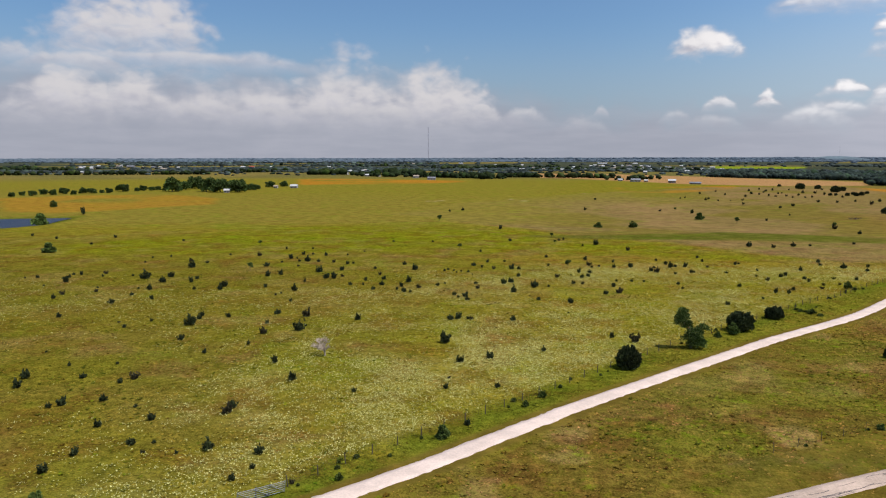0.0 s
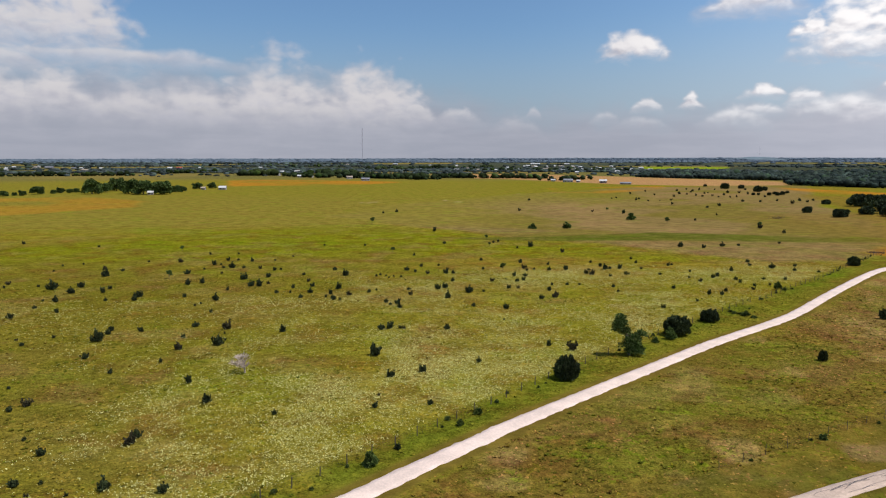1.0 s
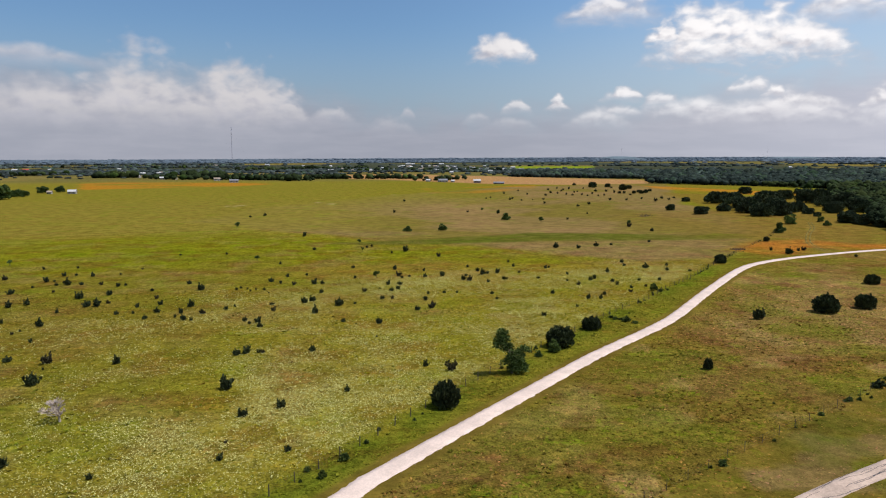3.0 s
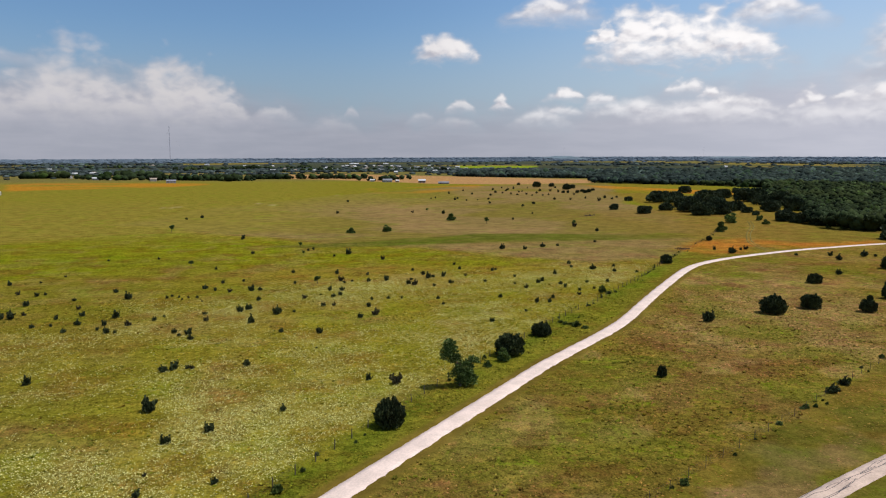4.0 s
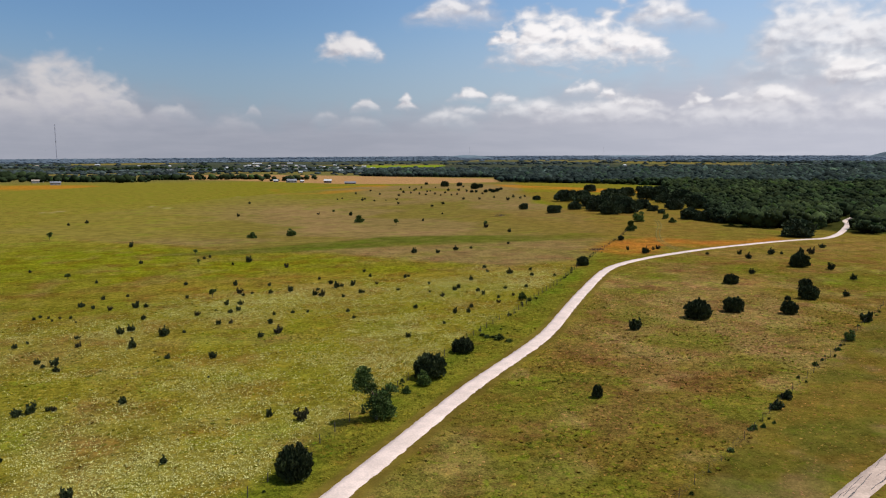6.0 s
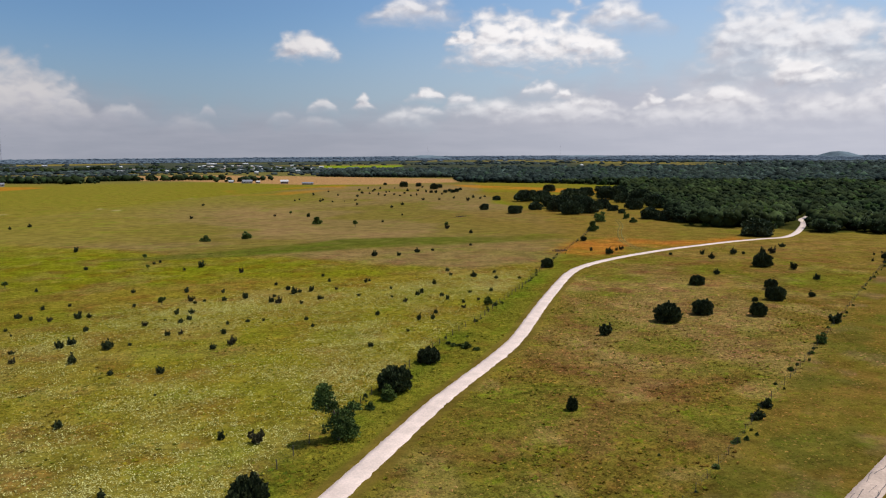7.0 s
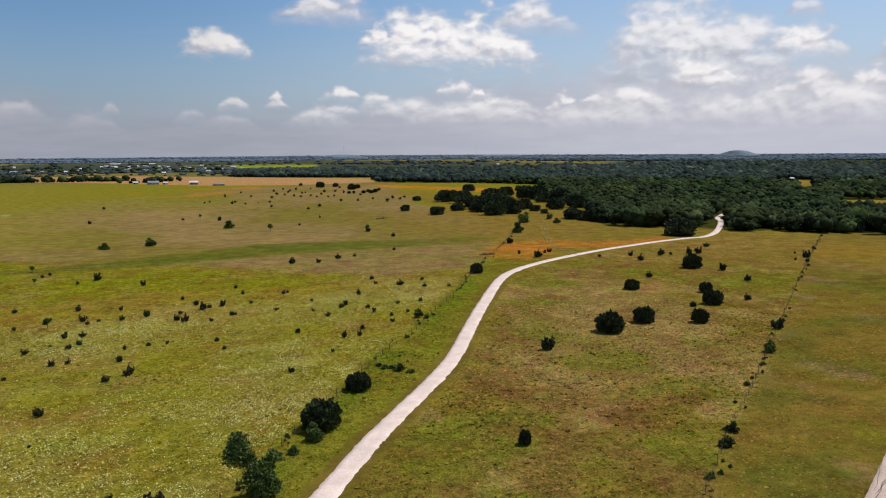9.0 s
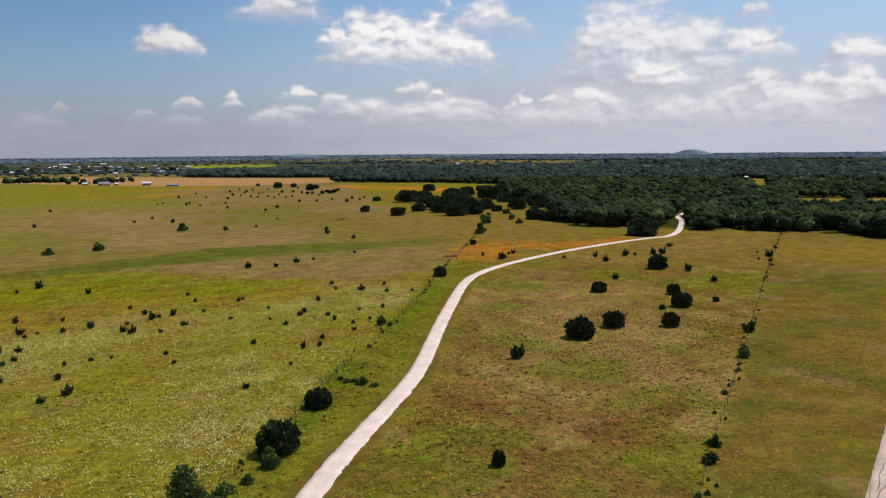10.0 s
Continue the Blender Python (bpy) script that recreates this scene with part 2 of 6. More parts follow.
M_DRYBUSH = material("half_dry_foliage", (0.075, 0.066, 0.034), 0.9, vary=0.25, island=0.5, spec=0.1)
M_WEED = material("weed_foliage", (0.10, 0.13, 0.03), 0.9, vary=0.25, island=0.5, spec=0.1)
# colour set low: stands in for leaf self-shadow on the smooth crown masses
M_WOODS = material("woods_foliage", (0.021, 0.031, 0.013), 0.95, scale=0.12, vary=0.3, bump=1.0, bump_scale=1.4, island=0.45, spec=0.02, second=(0.034, 0.045, 0.015), tint="tint")
# far woods: distance haze is mixed into these colours, strongest at the skyline
M_FARWOODS = material("far_woods_haze_foliage", (0.046, 0.058, 0.054), 0.9, scale=0.06, vary=0.3, bump=0.8, bump_scale=0.3, island=0.45, spec=0.02, tint="tint")
M_MIDWOODS = material("distant_woods_haze_foliage", (0.024, 0.034, 0.029), 0.9, scale=0.06, vary=0.3, bump=0.8, bump_scale=0.3, island=0.4, spec=0.02, second=(0.033, 0.044, 0.033), tint="tint")
M_SKYLINE = material("skyline_woods_haze", (0.112, 0.142, 0.172), 0.95, scale=0.03, vary=0.1, island=0.1, spec=0.0)
# pale blue of the hills is haze put into their colour
M_HILL = material("hill_scrub_haze", (0.115, 0.152, 0.172), 0.95, scale=0.02, vary=0.25, bump=0.6, bump_scale=0.05, spec=0.1)
M_BARK = material("bark", (0.11, 0.085, 0.065), 0.95, scale=3.0, vary=0.3, bump=0.5, bump_scale=14)
M_DEAD = material("dead_twigs", (0.46, 0.37, 0.31), 0.9, scale=3.0, vary=0.2)
M_GRAVEL = material("crushed_limestone", (0.65, 0.51, 0.43), 0.95, scale=0.8, vary=0.10, bump=0.35, bump_scale=6.0, spec=0.2)
M_TRAIL = material("weathered_concrete", (0.50, 0.375, 0.295), 0.9, scale=0.7, vary=0.14, bump=0.15, bump_scale=20, spec=0.1)
M_TAR = material("crack_sealant", (0.05, 0.045, 0.045), 0.6, scale=2.0, vary=0.2)
M_POST = material("cedar_post", (0.085, 0.07, 0.055), 0.95, scale=4.0, vary=0.3, size=(1, 1, 0.2))
M_WIRE = material("rusty_wire", (0.07, 0.055, 0.045), 0.8, 0.0, vary=0.1)
M_PIPE = material("weathered_pipe", (0.28, 0.29, 0.29), 0.7, 0.2, scale=2.0, vary=0.12)
M_WATER = material("pond_water", (0.016, 0.022, 0.042), 0.35, scale=0.1, vary=0.1, bump=0.9, bump_scale=1.2, spec=0.05)
M_WHITE = material("white_metal_roof", (0.52, 0.51, 0.50), 0.5, scale=0.3, vary=0.06)
M_GREYROOF = material("grey_shingle_roof", (0.20, 0.20, 0.22), 0.9, scale=0.5, vary=0.15)
M_REDROOF = material("red_metal_roof", (0.42, 0.07, 0.05), 0.55, scale=0.3, vary=0.1)
M_TANROOF = material("tan_shingle_roof", (0.34, 0.27, 0.21), 0.9, scale=0.5, vary=0.12)
M_WALL = material("painted_wall", (0.33, 0.30, 0.27), 0.9, scale=0.4, vary=0.08)
M_WALLDARK = material("weathered_siding", (0.18, 0.16, 0.15), 0.9, scale=0.5, vary=0.15)
M_PANE = material("window_glass", (0.03, 0.035, 0.04), 0.1, vary=0.05, spec=0.6)
M_STEEL = material("mast_steel", (0.40, 0.38, 0.40), 0.8, 0.0, vary=0.1)
M_BRUSH = material("dead_brush", (0.13, 0.09, 0.075), 0.95, vary=0.3, island=0.5)


# ---- shape of the land ----
def smooth(v, lo, hi):
    s = np.clip((v - lo) / (hi - lo), 0, 1)
    return s * s * (3 - 2 * s)


def height(x, y):
    r = np.hypot(np.asarray(x, float) - 4, np.asarray(y, float) - 35)
    z = -5 * np.exp(-((x - 99) ** 2 + (y - 562) ** 2) / (2 * 105**2)) + 4 * np.exp(-((x - 226) ** 2 + (y - 500) ** 2) / (2 * 66**2))
    bearing = np.degrees(np.arctan2(np.asarray(x, float) - 4, np.asarray(y, float) - 35))
    rise = np.interp(bearing, (-45, -10, 5, 15, 27, 40, 58), (22, 37, 45, 50, 52, 48, 46))
    return z + rise * (np.maximum(0, r - 1800) / 3100) ** 1.4


CELLS = np.random.default_rng(2024).random((512, 512))


def lattice(ix, iy, seed):
    return CELLS[(ix * 1 + seed * 131) & 511, (iy + seed * 57) & 511]


def fbm(x, y, scale, seed=0, octaves=4):
    """Smooth noise from 0 to 1; scale is the size of its largest patches."""
    total, amp, norm = 0.0, 1.0, 0.0
    for o in range(octaves):
        u, v = np.asarray(x, float) / scale, np.asarray(y, float) / scale
        iu, iv = np.floor(u).astype(np.int64), np.floor(v).astype(np.int64)
        fu, fv = u - iu, v - iv
        fu, fv = fu * fu * (3 - 2 * fu), fv * fv * (3 - 2 * fv)
        s = seed * 17 + o
        a = lattice(iu, iv, s) * (1 - fu) + lattice(iu + 1, iv, s) * fu
        b = lattice(iu, iv + 1, s) * (1 - fu) + lattice(iu + 1, iv + 1, s) * fu
        total, norm = total + amp * (a * (1 - fv) + b * fv), norm + amp
        amp, scale = amp * 0.5, scale * 0.5
    return total / norm


def depth_in(poly, x, y):
    """Metres inside a polygon (negative outside)."""
    x, y = np.asarray(x, float), np.asarray(y, float)
    near, inside = np.full(x.shape, 1e9), np.zeros(x.shape, bool)
    for (ax, ay), (bx, by) in zip(poly, poly[1:] + poly[:1]):
        ex, ey = bx - ax, by - ay
        s = np.clip(((x - ax) * ex + (y - ay) * ey) / (ex * ex + ey * ey), 0, 1)
        near = np.minimum(near, np.hypot(x - ax - s * ex, y - ay - s * ey))
        if ay != by:
            inside ^= ((ay > y) != (by > y)) & (x < (bx - ax) * (y - ay) / (by - ay) + ax)
    return np.where(inside, near, -near)


def off_line(line, x, y):
    """Metres from a polyline, signed: positive to its right."""
    x, y = np.asarray(x, float), np.asarray(y, float)
    near, side = np.full(x.shape, 1e9), np.zeros(x.shape)
    for (ax, ay), (bx, by) in zip(line, line[1:]):
        ex, ey = bx - ax, by - ay
        s = np.clip(((x - ax) * ex + (y - ay) * ey) / (ex * ex + ey * ey), 0, 1)
        d = np.hypot(x - ax - s * ex, y - ay - s * ey)
        c = (x - ax) * ey - (y - ay) * ex
        side = np.where(d < near, np.sign(c), side)
        near = np.minimum(near, d)
    return near * np.where(side == 0, 1, side)


def curve_through(points, step):
    """A smooth line through points, with an even step."""
    p = np.array([points[0], *points, points[-1]], float)
    out = []
    for a, b, c, d in zip(p, p[1:], p[2:], p[3:]):
        n = max(2, int(np.hypot(*(c - b)) / step))
        for i in range(n):
            t = i / n
            out.append(0.5 * (2 * b + (c - a) * t + (2 * a - 5 * b + 4 * c - d) * t * t + (3 * b - a - 3 * c + d) * t**3))
    return np.array(out + [p[-1]])


ROAD = [(-75, 8), (-48, 42), (-22.0, 74.1), (-16.8, 80.8), (-11.0, 89.0), (-4.1, 98.4), (2.5, 107.4), (34.2, 146.8), (42.7, 157.0), (58.4, 174.2), (68.8, 186.7), (80.8, 203.9), (97.3, 227.3), (122.2, 260.8), (138.2, 275.9), (155.5, 286.7), (174.5, 295.8), (194.5, 303.9), (214.3, 310.0), (235.4, 315.8), (256.2, 319.7), (268.0, 320.7), (286.2, 331.7), (311.9, 353.3), (338.0, 377.5), (354.2, 395.4), (395, 425), (440, 450)]
TRAIL = [(-190, -62), (-80, 8), (-25, 45), (21.8, 77.3), (42.7, 90.9), (60.6, 100.8), (89.1, 114.8), (113.7, 126.8), (150, 145), (240, 190), (400, 270)]
FENCE_WEST = [(-45, 50), (-30.3, 73.3), (-24.2, 82.8), (-8.9, 104.3), (17.1, 142.1), (56.9, 193.9), (67.6, 205.4), (81.3, 223.8), (100.2, 247.5), (113.6, 266.2), (134.6, 295.0), (153.4, 319.5), (183.3, 358.4), (211.5, 396.5)]
FENCE_EAST = [(25, 92), (45.5, 106.7), (57.6, 114.9), (71.0, 124.1), (85.6, 134.9), (104.6, 147.8), (148.9, 179.0), (218.2, 227.9), (298.4, 283.4), (326.8, 302.7)]
WOODS = [(262, 1580), (271.0, 1555.7), (359.3, 1464.5), (442.4, 1404.0), (491.7, 1385.3), (404.7, 1126.8), (428.3, 1088), (508.1, 1019.1), (555.1, 904.6), (520, 830), (435.3, 715.3), (409.2, 670.9), (344.3, 542.6), (325.9, 488.7), (268.6, 405.7), (265.3, 376.9), (277.8, 366.4), (293.2, 357.4), (300.4, 325.9), (321.2, 326.1), (323.6, 311.1), (332.7, 302.1), (349.0, 298.1), (343.3, 279.9), (341.9, 261.1), (620, 60), (4700, -900), (4700, 700), (2600, 2000), (1218.8, 1944.1), (888.0, 1976.6), (570, 1830), (330, 1850)]
CLEARINGS = [[(991.3, 896.7), (989.4, 820.9), (655.6, 562.5), (665.1, 585.4), (816.0, 700.2), (822.8, 745.4)], [(583.6, 479.2), (617.0, 455.2), (455.5, 355.6), (439.5, 372.0)], [(619.7, 442.9), (651.3, 440.9), (524.2, 363.1), (510.4, 372.6)], [(621.1, 574.0), (628.9, 568.1), (611.2, 553.8), (603.5, 559.5)], [(1739.5, 2134.9), (1829.6, 1881.4), (1664.8, 1728.9), (1533.8, 1889.2)]]
POND = [(-420, 372), (-380, 350), (-337.1, 375.6), (-324.1, 382.8), (-312.6, 387.6), (-302.2, 392.1), (-295.5, 373.0), (-289.0, 355.6), (-286.8, 342.1), (-292.2, 324.7), (-340, 300), (-420, 300)]
GREEN_STRIP = [(-25, 352), (23.3, 372), (69.1, 398), (107.5, 394.9), (146.0, 379.1), (192.5, 378.4), (184.6, 364.0), (120.2, 349.1), (96.7, 354.0), (59.8, 355.7), (20.3, 342.6), (-18.8, 345.5)]
LIME_BAND = [(-222.4, 245.6), (-195.9, 299.2), (-139.9, 375.7), (-79.9, 423.5), (-19.6, 359.6), (42.2, 317.4), (89.8, 290.8), (56.9, 277.3), (17.2, 288.4), (-70.1, 274.5), (-153.4, 251.5)]
PASTURE = [(-118.5, 467.2), (-101.2, 587.8), (-13.0, 765.6), (164.6, 1000.0), (439.6, 1160.5), (251.9, 623.2), (206.0, 403.4), (136.8, 298.3), (97.0, 282.9), (73.4, 306.6), (43.9, 331.3), (10.5, 359.3), (-37.1, 397.8)]
ORANGE = [[(145.7, 312.7), (173.7, 346.8), (187.3, 347.7), (195.1, 350.2), (201.2, 328.2), (243.3, 332.1), (243.6, 321.0), (210.3, 312.6), (165.5, 301.6), (152.3, 300.8)], [(-480.6, 614.5), (-395.7, 658.4), (-314.8, 606.1), (-285.6, 530.6), (-335.6, 421.8), (-374.8, 428.2), (-499.7, 559.9)], [(-462.3, 1171.2), (-443.6, 1238.8), (-152.1, 1183.0), (-207.2, 1059.7), (-343.0, 964.8), (-368.8, 940.4)], [(47.0, 955.4), (213.3, 1064.6), (178.7, 930.3), (101.9, 827.4), (53.4, 835.5)], [(356.8, 1037.1), (472.3, 779.5), (420.2, 701.1), (372.8, 798.8), (345.0, 898.4)]]
STUBBLE = [(-192.5, 1763.7), (36.1, 1843.1), (227.2, 1627.6), (464.3, 1312.0), (407.7, 1128.9), (266.9, 1078.0), (156.2, 1124.0), (-2.8, 1364.7), (-138.8, 1466.1)]
WOOD_LAWN = [(308.3, 840.6), (405.0, 671.8), (309.6, 466.8), (276.9, 404.5), (206.3, 335.8), (173.5, 343.5), (191.6, 408.3), (264.4, 616.5)]
DRY_PATCH = [(106.8, 230.0), (155.5, 266.5), (139.1, 195.1), (120.3, 161.2), (97.9, 145.6), (75.4, 152.9), (79.4, 185.0)]
FAR_GREEN = [(480.3, 2804.3), (775.0, 2739.9), (669.3, 2403.2), (401.6, 2459.1)]


def cover_at(x, y):
    """Land-cover colour, with haze tinted into the far land, and share of white flowers at places of the plan."""
    x, y = np.asarray(x, float), np.asarray(y, float)
    wx = x + 8 * (fbm(x, y, 30, 5) - 0.5) * 2
    wy = y + 8 * (fbm(x, y, 30, 6) - 0.5) * 2
    r = np.hypot(x - 4, y - 35)
    col = np.empty((*x.shape, 3))
    col[:] = (0.146, 0.136, 0.026)

    def lay(share, c):
        col[:] = col * (1 - share[..., None]) + np.array(c) * share[..., None]

    broad = fbm(x, y, 70, 1)
    lay(smooth(broad, 0.52, 0.72) * 0.45, (0.16, 0.122, 0.034))
    lay(smooth(fbm(x, y, 45, 2), 0.55, 0.7) * 0.7, (0.125, 0.15, 0.018))
    lay(smooth(-x, 45, 120) * smooth(-y, -260, -200) * 0.65, (0.098, 0.096, 0.018))
    lay(smooth(-x, 5, 60) * smooth(-y, -330, -270) * 0.55, (0.108, 0.100, 0.024))
    road, east = off_line(ROAD, x, y), off_line(FENCE_EAST, x, y)
    west = off_line(FENCE_WEST, x, y)
    lay(smooth(depth_in(LIME_BAND, wx, wy), -8, 5) * 0.8, (0.120, 0.135, 0.012))
    past = smooth(depth_in(PASTURE, wx, wy), -6, 6)
    lay(past * 0.95, (0.160, 0.122, 0.082))
    lay(past * smooth(fbm(x, y, 60, 8), 0.5, 0.68) * 0.7, (0.196, 0.138, 0.105))
    lay(past * smooth(fbm(x, y, 80, 9), 0.5, 0.66) * 0.7, (0.125, 0.112, 0.032))
    lay(smooth(depth_in(GREEN_STRIP, wx, wy), -4, 4) * 0.95, (0.072, 0.088, 0.022))
    lay(smooth(y - 0.25 * x, 385, 450) * smooth(-x, -30, 60) * 0.8, (0.158, 0.142, 0.044))
    lay(smooth(y, 600, 780) * smooth(-x, -170, -60) * 0.6, (0.150, 0.146, 0.030))
    # right of the road: drier and browner, green patches
    right = smooth(road, 1, 6) * smooth(-r, -420, -380)
    lay(right * 0.9, (0.118, 0.094, 0.030))
    lay(right * smooth(fbm(x, y, 26, 11), 0.5, 0.66) * 0.6, (0.115, 0.115, 0.024))
    lay(right * smooth(fbm(x, y, 38, 12), 0.54, 0.68) * 0.75, (0.20, 0.142, 0.07))
    near = smooth(-r, -480, -260)
    own = near * (0.45 + 0.55 * right)
    dry = smooth(depth_in(DRY_PATCH, wx, wy), -14, 10) * (0.55 + 0.45 * smooth(fbm(x, y, 12, 104), 0.35, 0.6))
    lay(right * smooth(-(x + y), -225, -190) * 0.7, (0.106, 0.090, 0.027))
    lay(dry * 0.75, (0.166, 0.124, 0.076))
    lay(own * smooth(fbm(x, y, 15, 101), 0.48, 0.64) * 0.5, (0.132, 0.086, 0.05))
    lay(own * smooth(fbm(x, y, 10, 102), 0.54, 0.68) * 0.6, (0.200, 0.158, 0.092))
    lay(own * smooth(fbm(x, y, 19, 103), 0.54, 0.68) * 0.6, (0.098, 0.110, 0.022))
    verge = smooth(east, -1, 2) * smooth(x, 10, 30)
    lay(verge * 0.92, (0.110, 0.092, 0.027))
    lay(verge * smooth(fbm(x, y, 22, 14), 0.52, 0.68) * 0.5, (0.135, 0.098, 0.036))
    lay(verge * smooth(fbm(x, y, 9, 15), 0.56, 0.70) * 0.6, (0.165, 0.118, 0.095))
    lay(verge * smooth(fbm(x, y, 13, 16), 0.54, 0.68) * 0.6, (0.066, 0.078, 0.022))
    lay(verge * smooth(x + y, 470, 520) * smooth(-(x + y), -600, -540) * 0.7, (0.19, 0.125, 0.014))
    strip_w = smooth(west, 0.0, 1.5) * smooth(-road, 1.2, 2.4)
    lay(strip_w * 0.8, (0.108, 0.112, 0.022))
    lay(smooth(np.abs(west - 1.0), 5.0, 0.8) * smooth(fbm(x, y, 11, 105), 0.36, 0.56) * smooth(-r, -330, -250) * 0.75, (0.078, 0.108, 0.016))
    worn = smooth(np.abs(road), 3.4, 2.4) * smooth(-r, -330, -240)
    lay(worn * 0.85, (0.112, 0.086, 0.032))
    lay(smooth(depth_in(WOOD_LAWN, wx, wy), -8, 8) * 0.8, (0.150, 0.112, 0.036))
    lay(smooth(x, 130, 190) * smooth(r, 270, 310) * smooth(-r, -560, -500) * 0.6, (0.150, 0.108, 0.045))
    for n, (poly, share) in enumerate(zip(ORANGE, (0.9, 0.42, 0.8, 0.5, 0.9))):
        patch = smooth(depth_in(poly, wx, wy), -8, 6) * smooth(fbm(x, y, 24 if n == 0 else 80, 20 + n), 0.30, 0.52)
        lay(patch * share, (0.28, 0.122, 0.036) if n == 0 else (0.31, 0.145, 0.03))
    lay(smooth(depth_in(STUBBLE, x, y), -6, 6) * 0.95, (0.30, 0.185, 0.15))
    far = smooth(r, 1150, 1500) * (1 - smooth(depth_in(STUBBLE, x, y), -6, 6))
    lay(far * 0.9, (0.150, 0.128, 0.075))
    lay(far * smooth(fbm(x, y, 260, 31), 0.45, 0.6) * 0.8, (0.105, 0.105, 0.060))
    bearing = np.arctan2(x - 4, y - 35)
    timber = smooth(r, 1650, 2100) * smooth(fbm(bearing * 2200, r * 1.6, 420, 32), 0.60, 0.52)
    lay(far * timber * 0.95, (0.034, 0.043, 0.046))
    # blue of distance haze, laid into the ground colour and growing outwards
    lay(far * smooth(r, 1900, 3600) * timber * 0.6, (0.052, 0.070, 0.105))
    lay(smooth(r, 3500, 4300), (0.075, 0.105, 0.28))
    lay(smooth(depth_in(FAR_GREEN, x, y), -4, 4), (0.15, 0.21, 0.03))
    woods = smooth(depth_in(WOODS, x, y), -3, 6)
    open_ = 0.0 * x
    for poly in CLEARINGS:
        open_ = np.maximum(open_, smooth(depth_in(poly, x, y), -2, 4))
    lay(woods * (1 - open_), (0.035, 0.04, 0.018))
    lay(open_, (0.175, 0.135, 0.05))
    lay(smooth(depth_in(POND, x, y), -14, -2) * 0.7, (0.075, 0.10, 0.022))
    for bx, by, br in BARE:
        near_bare = np.hypot(x - bx, (y - by) * 0.8) + 5 * (fbm(x, y, 8, 88) - 0.5)
        lay(smooth(near_bare, br, br * 0.5) * 0.7, (0.27, 0.25, 0.22))
    # two ruts of a farm track that leaves the lane across the flowers
    track = np.abs(off_line(FARM_TRACK, x, y))
    lay(smooth(np.abs(track - 0.9), 0.9, 0.3) * 0.35, (0.20, 0.155, 0.08))
    flower = smooth(-road, 2, 8) * smooth(-west, 0.5, 4) * smooth(y - 0.25 * x, 30, 70) * smooth(-(y - 0.35 * x), -262, -225)
    flower = flower * (0.15 + 0.85 * smooth(x, -75, -15)) * (0.45 + 0.55 * smooth(fbm(x, y, 40, 41), 0.36, 0.55))
    drift = smooth(fbm(x, y, 34, 91, 4), 0.40, 0.56) * (0.3 + 0.7 * smooth(fbm(x, y, 7, 92, 3), 0.40, 0.58))
    flower = flower * (0.05 + 1.1 * drift)
    band = (0.35 + 0.65 * drift) * smooth(np.abs((y - 0.25 * x) - 228), 24, 8) * smooth(x, -40, 20) * smooth(-west, 1, 6)
    col *= (1.14, 1.015, 0.51)            # late spring: warm, sun-cured grass
    return np.clip(col, 0.004, 0.9), np.clip(np.maximum(flower, band * 0.9), 0, 1)


def wild_at(x, y):
    """How rough the growth is: 1 in the uncut meadow, less on mown edges and on the grazed pasture."""
    mown = smooth(off_line(FENCE_EAST, x, y), -1, 2) * smooth(x, 10, 30)
    edge = smooth(np.abs(off_line(ROAD, x, y)), 4.0, 2.6)
    grazed = smooth(depth_in(PASTURE, x, y), -10, 15)
    far = smooth(np.hypot(x - 4, y - 35), 250, 450)
    return np.clip(1 - 0.45 * mown - 0.7 * edge - 0.4 * grazed - 0.55 * far, 0.15, 1.0)


FARM_TRACK = [(176.8, 293.3), (181.0, 309.2), (190.1, 334.2), (209.1, 367.0), (229.9, 398.2), (243.6, 424.0)]
BARE = [(-121.9, 617.8, 4.2), (-117.5, 630.1, 3), (-61.8, 676, 5), (-47.3, 656.8, 4.4), (-128, 618.1, 3), (7.6, 796.9, 4.1), (-27.4, 640.2, 3)]          # bare chalky spots: place and radius


def part(name, bm, mat, parent=None, label=""):
    """One mesh object, under a thing or under a part."""
    if isinstance(bm, bpy.types.Mesh):
        mesh = bm
    else:
        mesh = bpy.data.meshes.new(name)
        bm.to_mesh(mesh)
        bm.free()
    if not mesh.materials:
        mesh.materials.append(mat)
    ob = new(name, mesh)
    ob.parent = parent
    return tagged(ob, label)


def quick_mesh(name, verts, tris, mat, smooth_shade=False):
    """A mesh from numpy arrays of corners and triangles (or quads)."""
    mesh = bpy.data.meshes.new(name)
    verts, tris = np.asarray(verts, np.float32), np.asarray(tris, np.int32)
    n = tris.shape[1]
    mesh.vertices.add(len(verts))
    mesh.vertices.foreach_set("co", verts.ravel())
    mesh.loops.add(tris.size)
    mesh.loops.foreach_set("vertex_index", tris.ravel())
    mesh.polygons.add(len(tris))
    mesh.polygons.foreach_set("loop_start", np.arange(0, tris.size, n, dtype=np.int32))
    mesh.polygons.foreach_set("use_smooth", np.full(len(tris), smooth_shade))
    mesh.update(calc_edges=True)
    mesh.validate()
    mesh.materials.append(mat)
    return mesh


def colour_attr(mesh, name, colours):
    a = mesh.attributes.new(name, "FLOAT_COLOR", "POINT")
    rgba = np.ones((len(colours), 4), np.float32)
    rgba[:, :3] = colours
    a.data.foreach_set("color", rgba.ravel())


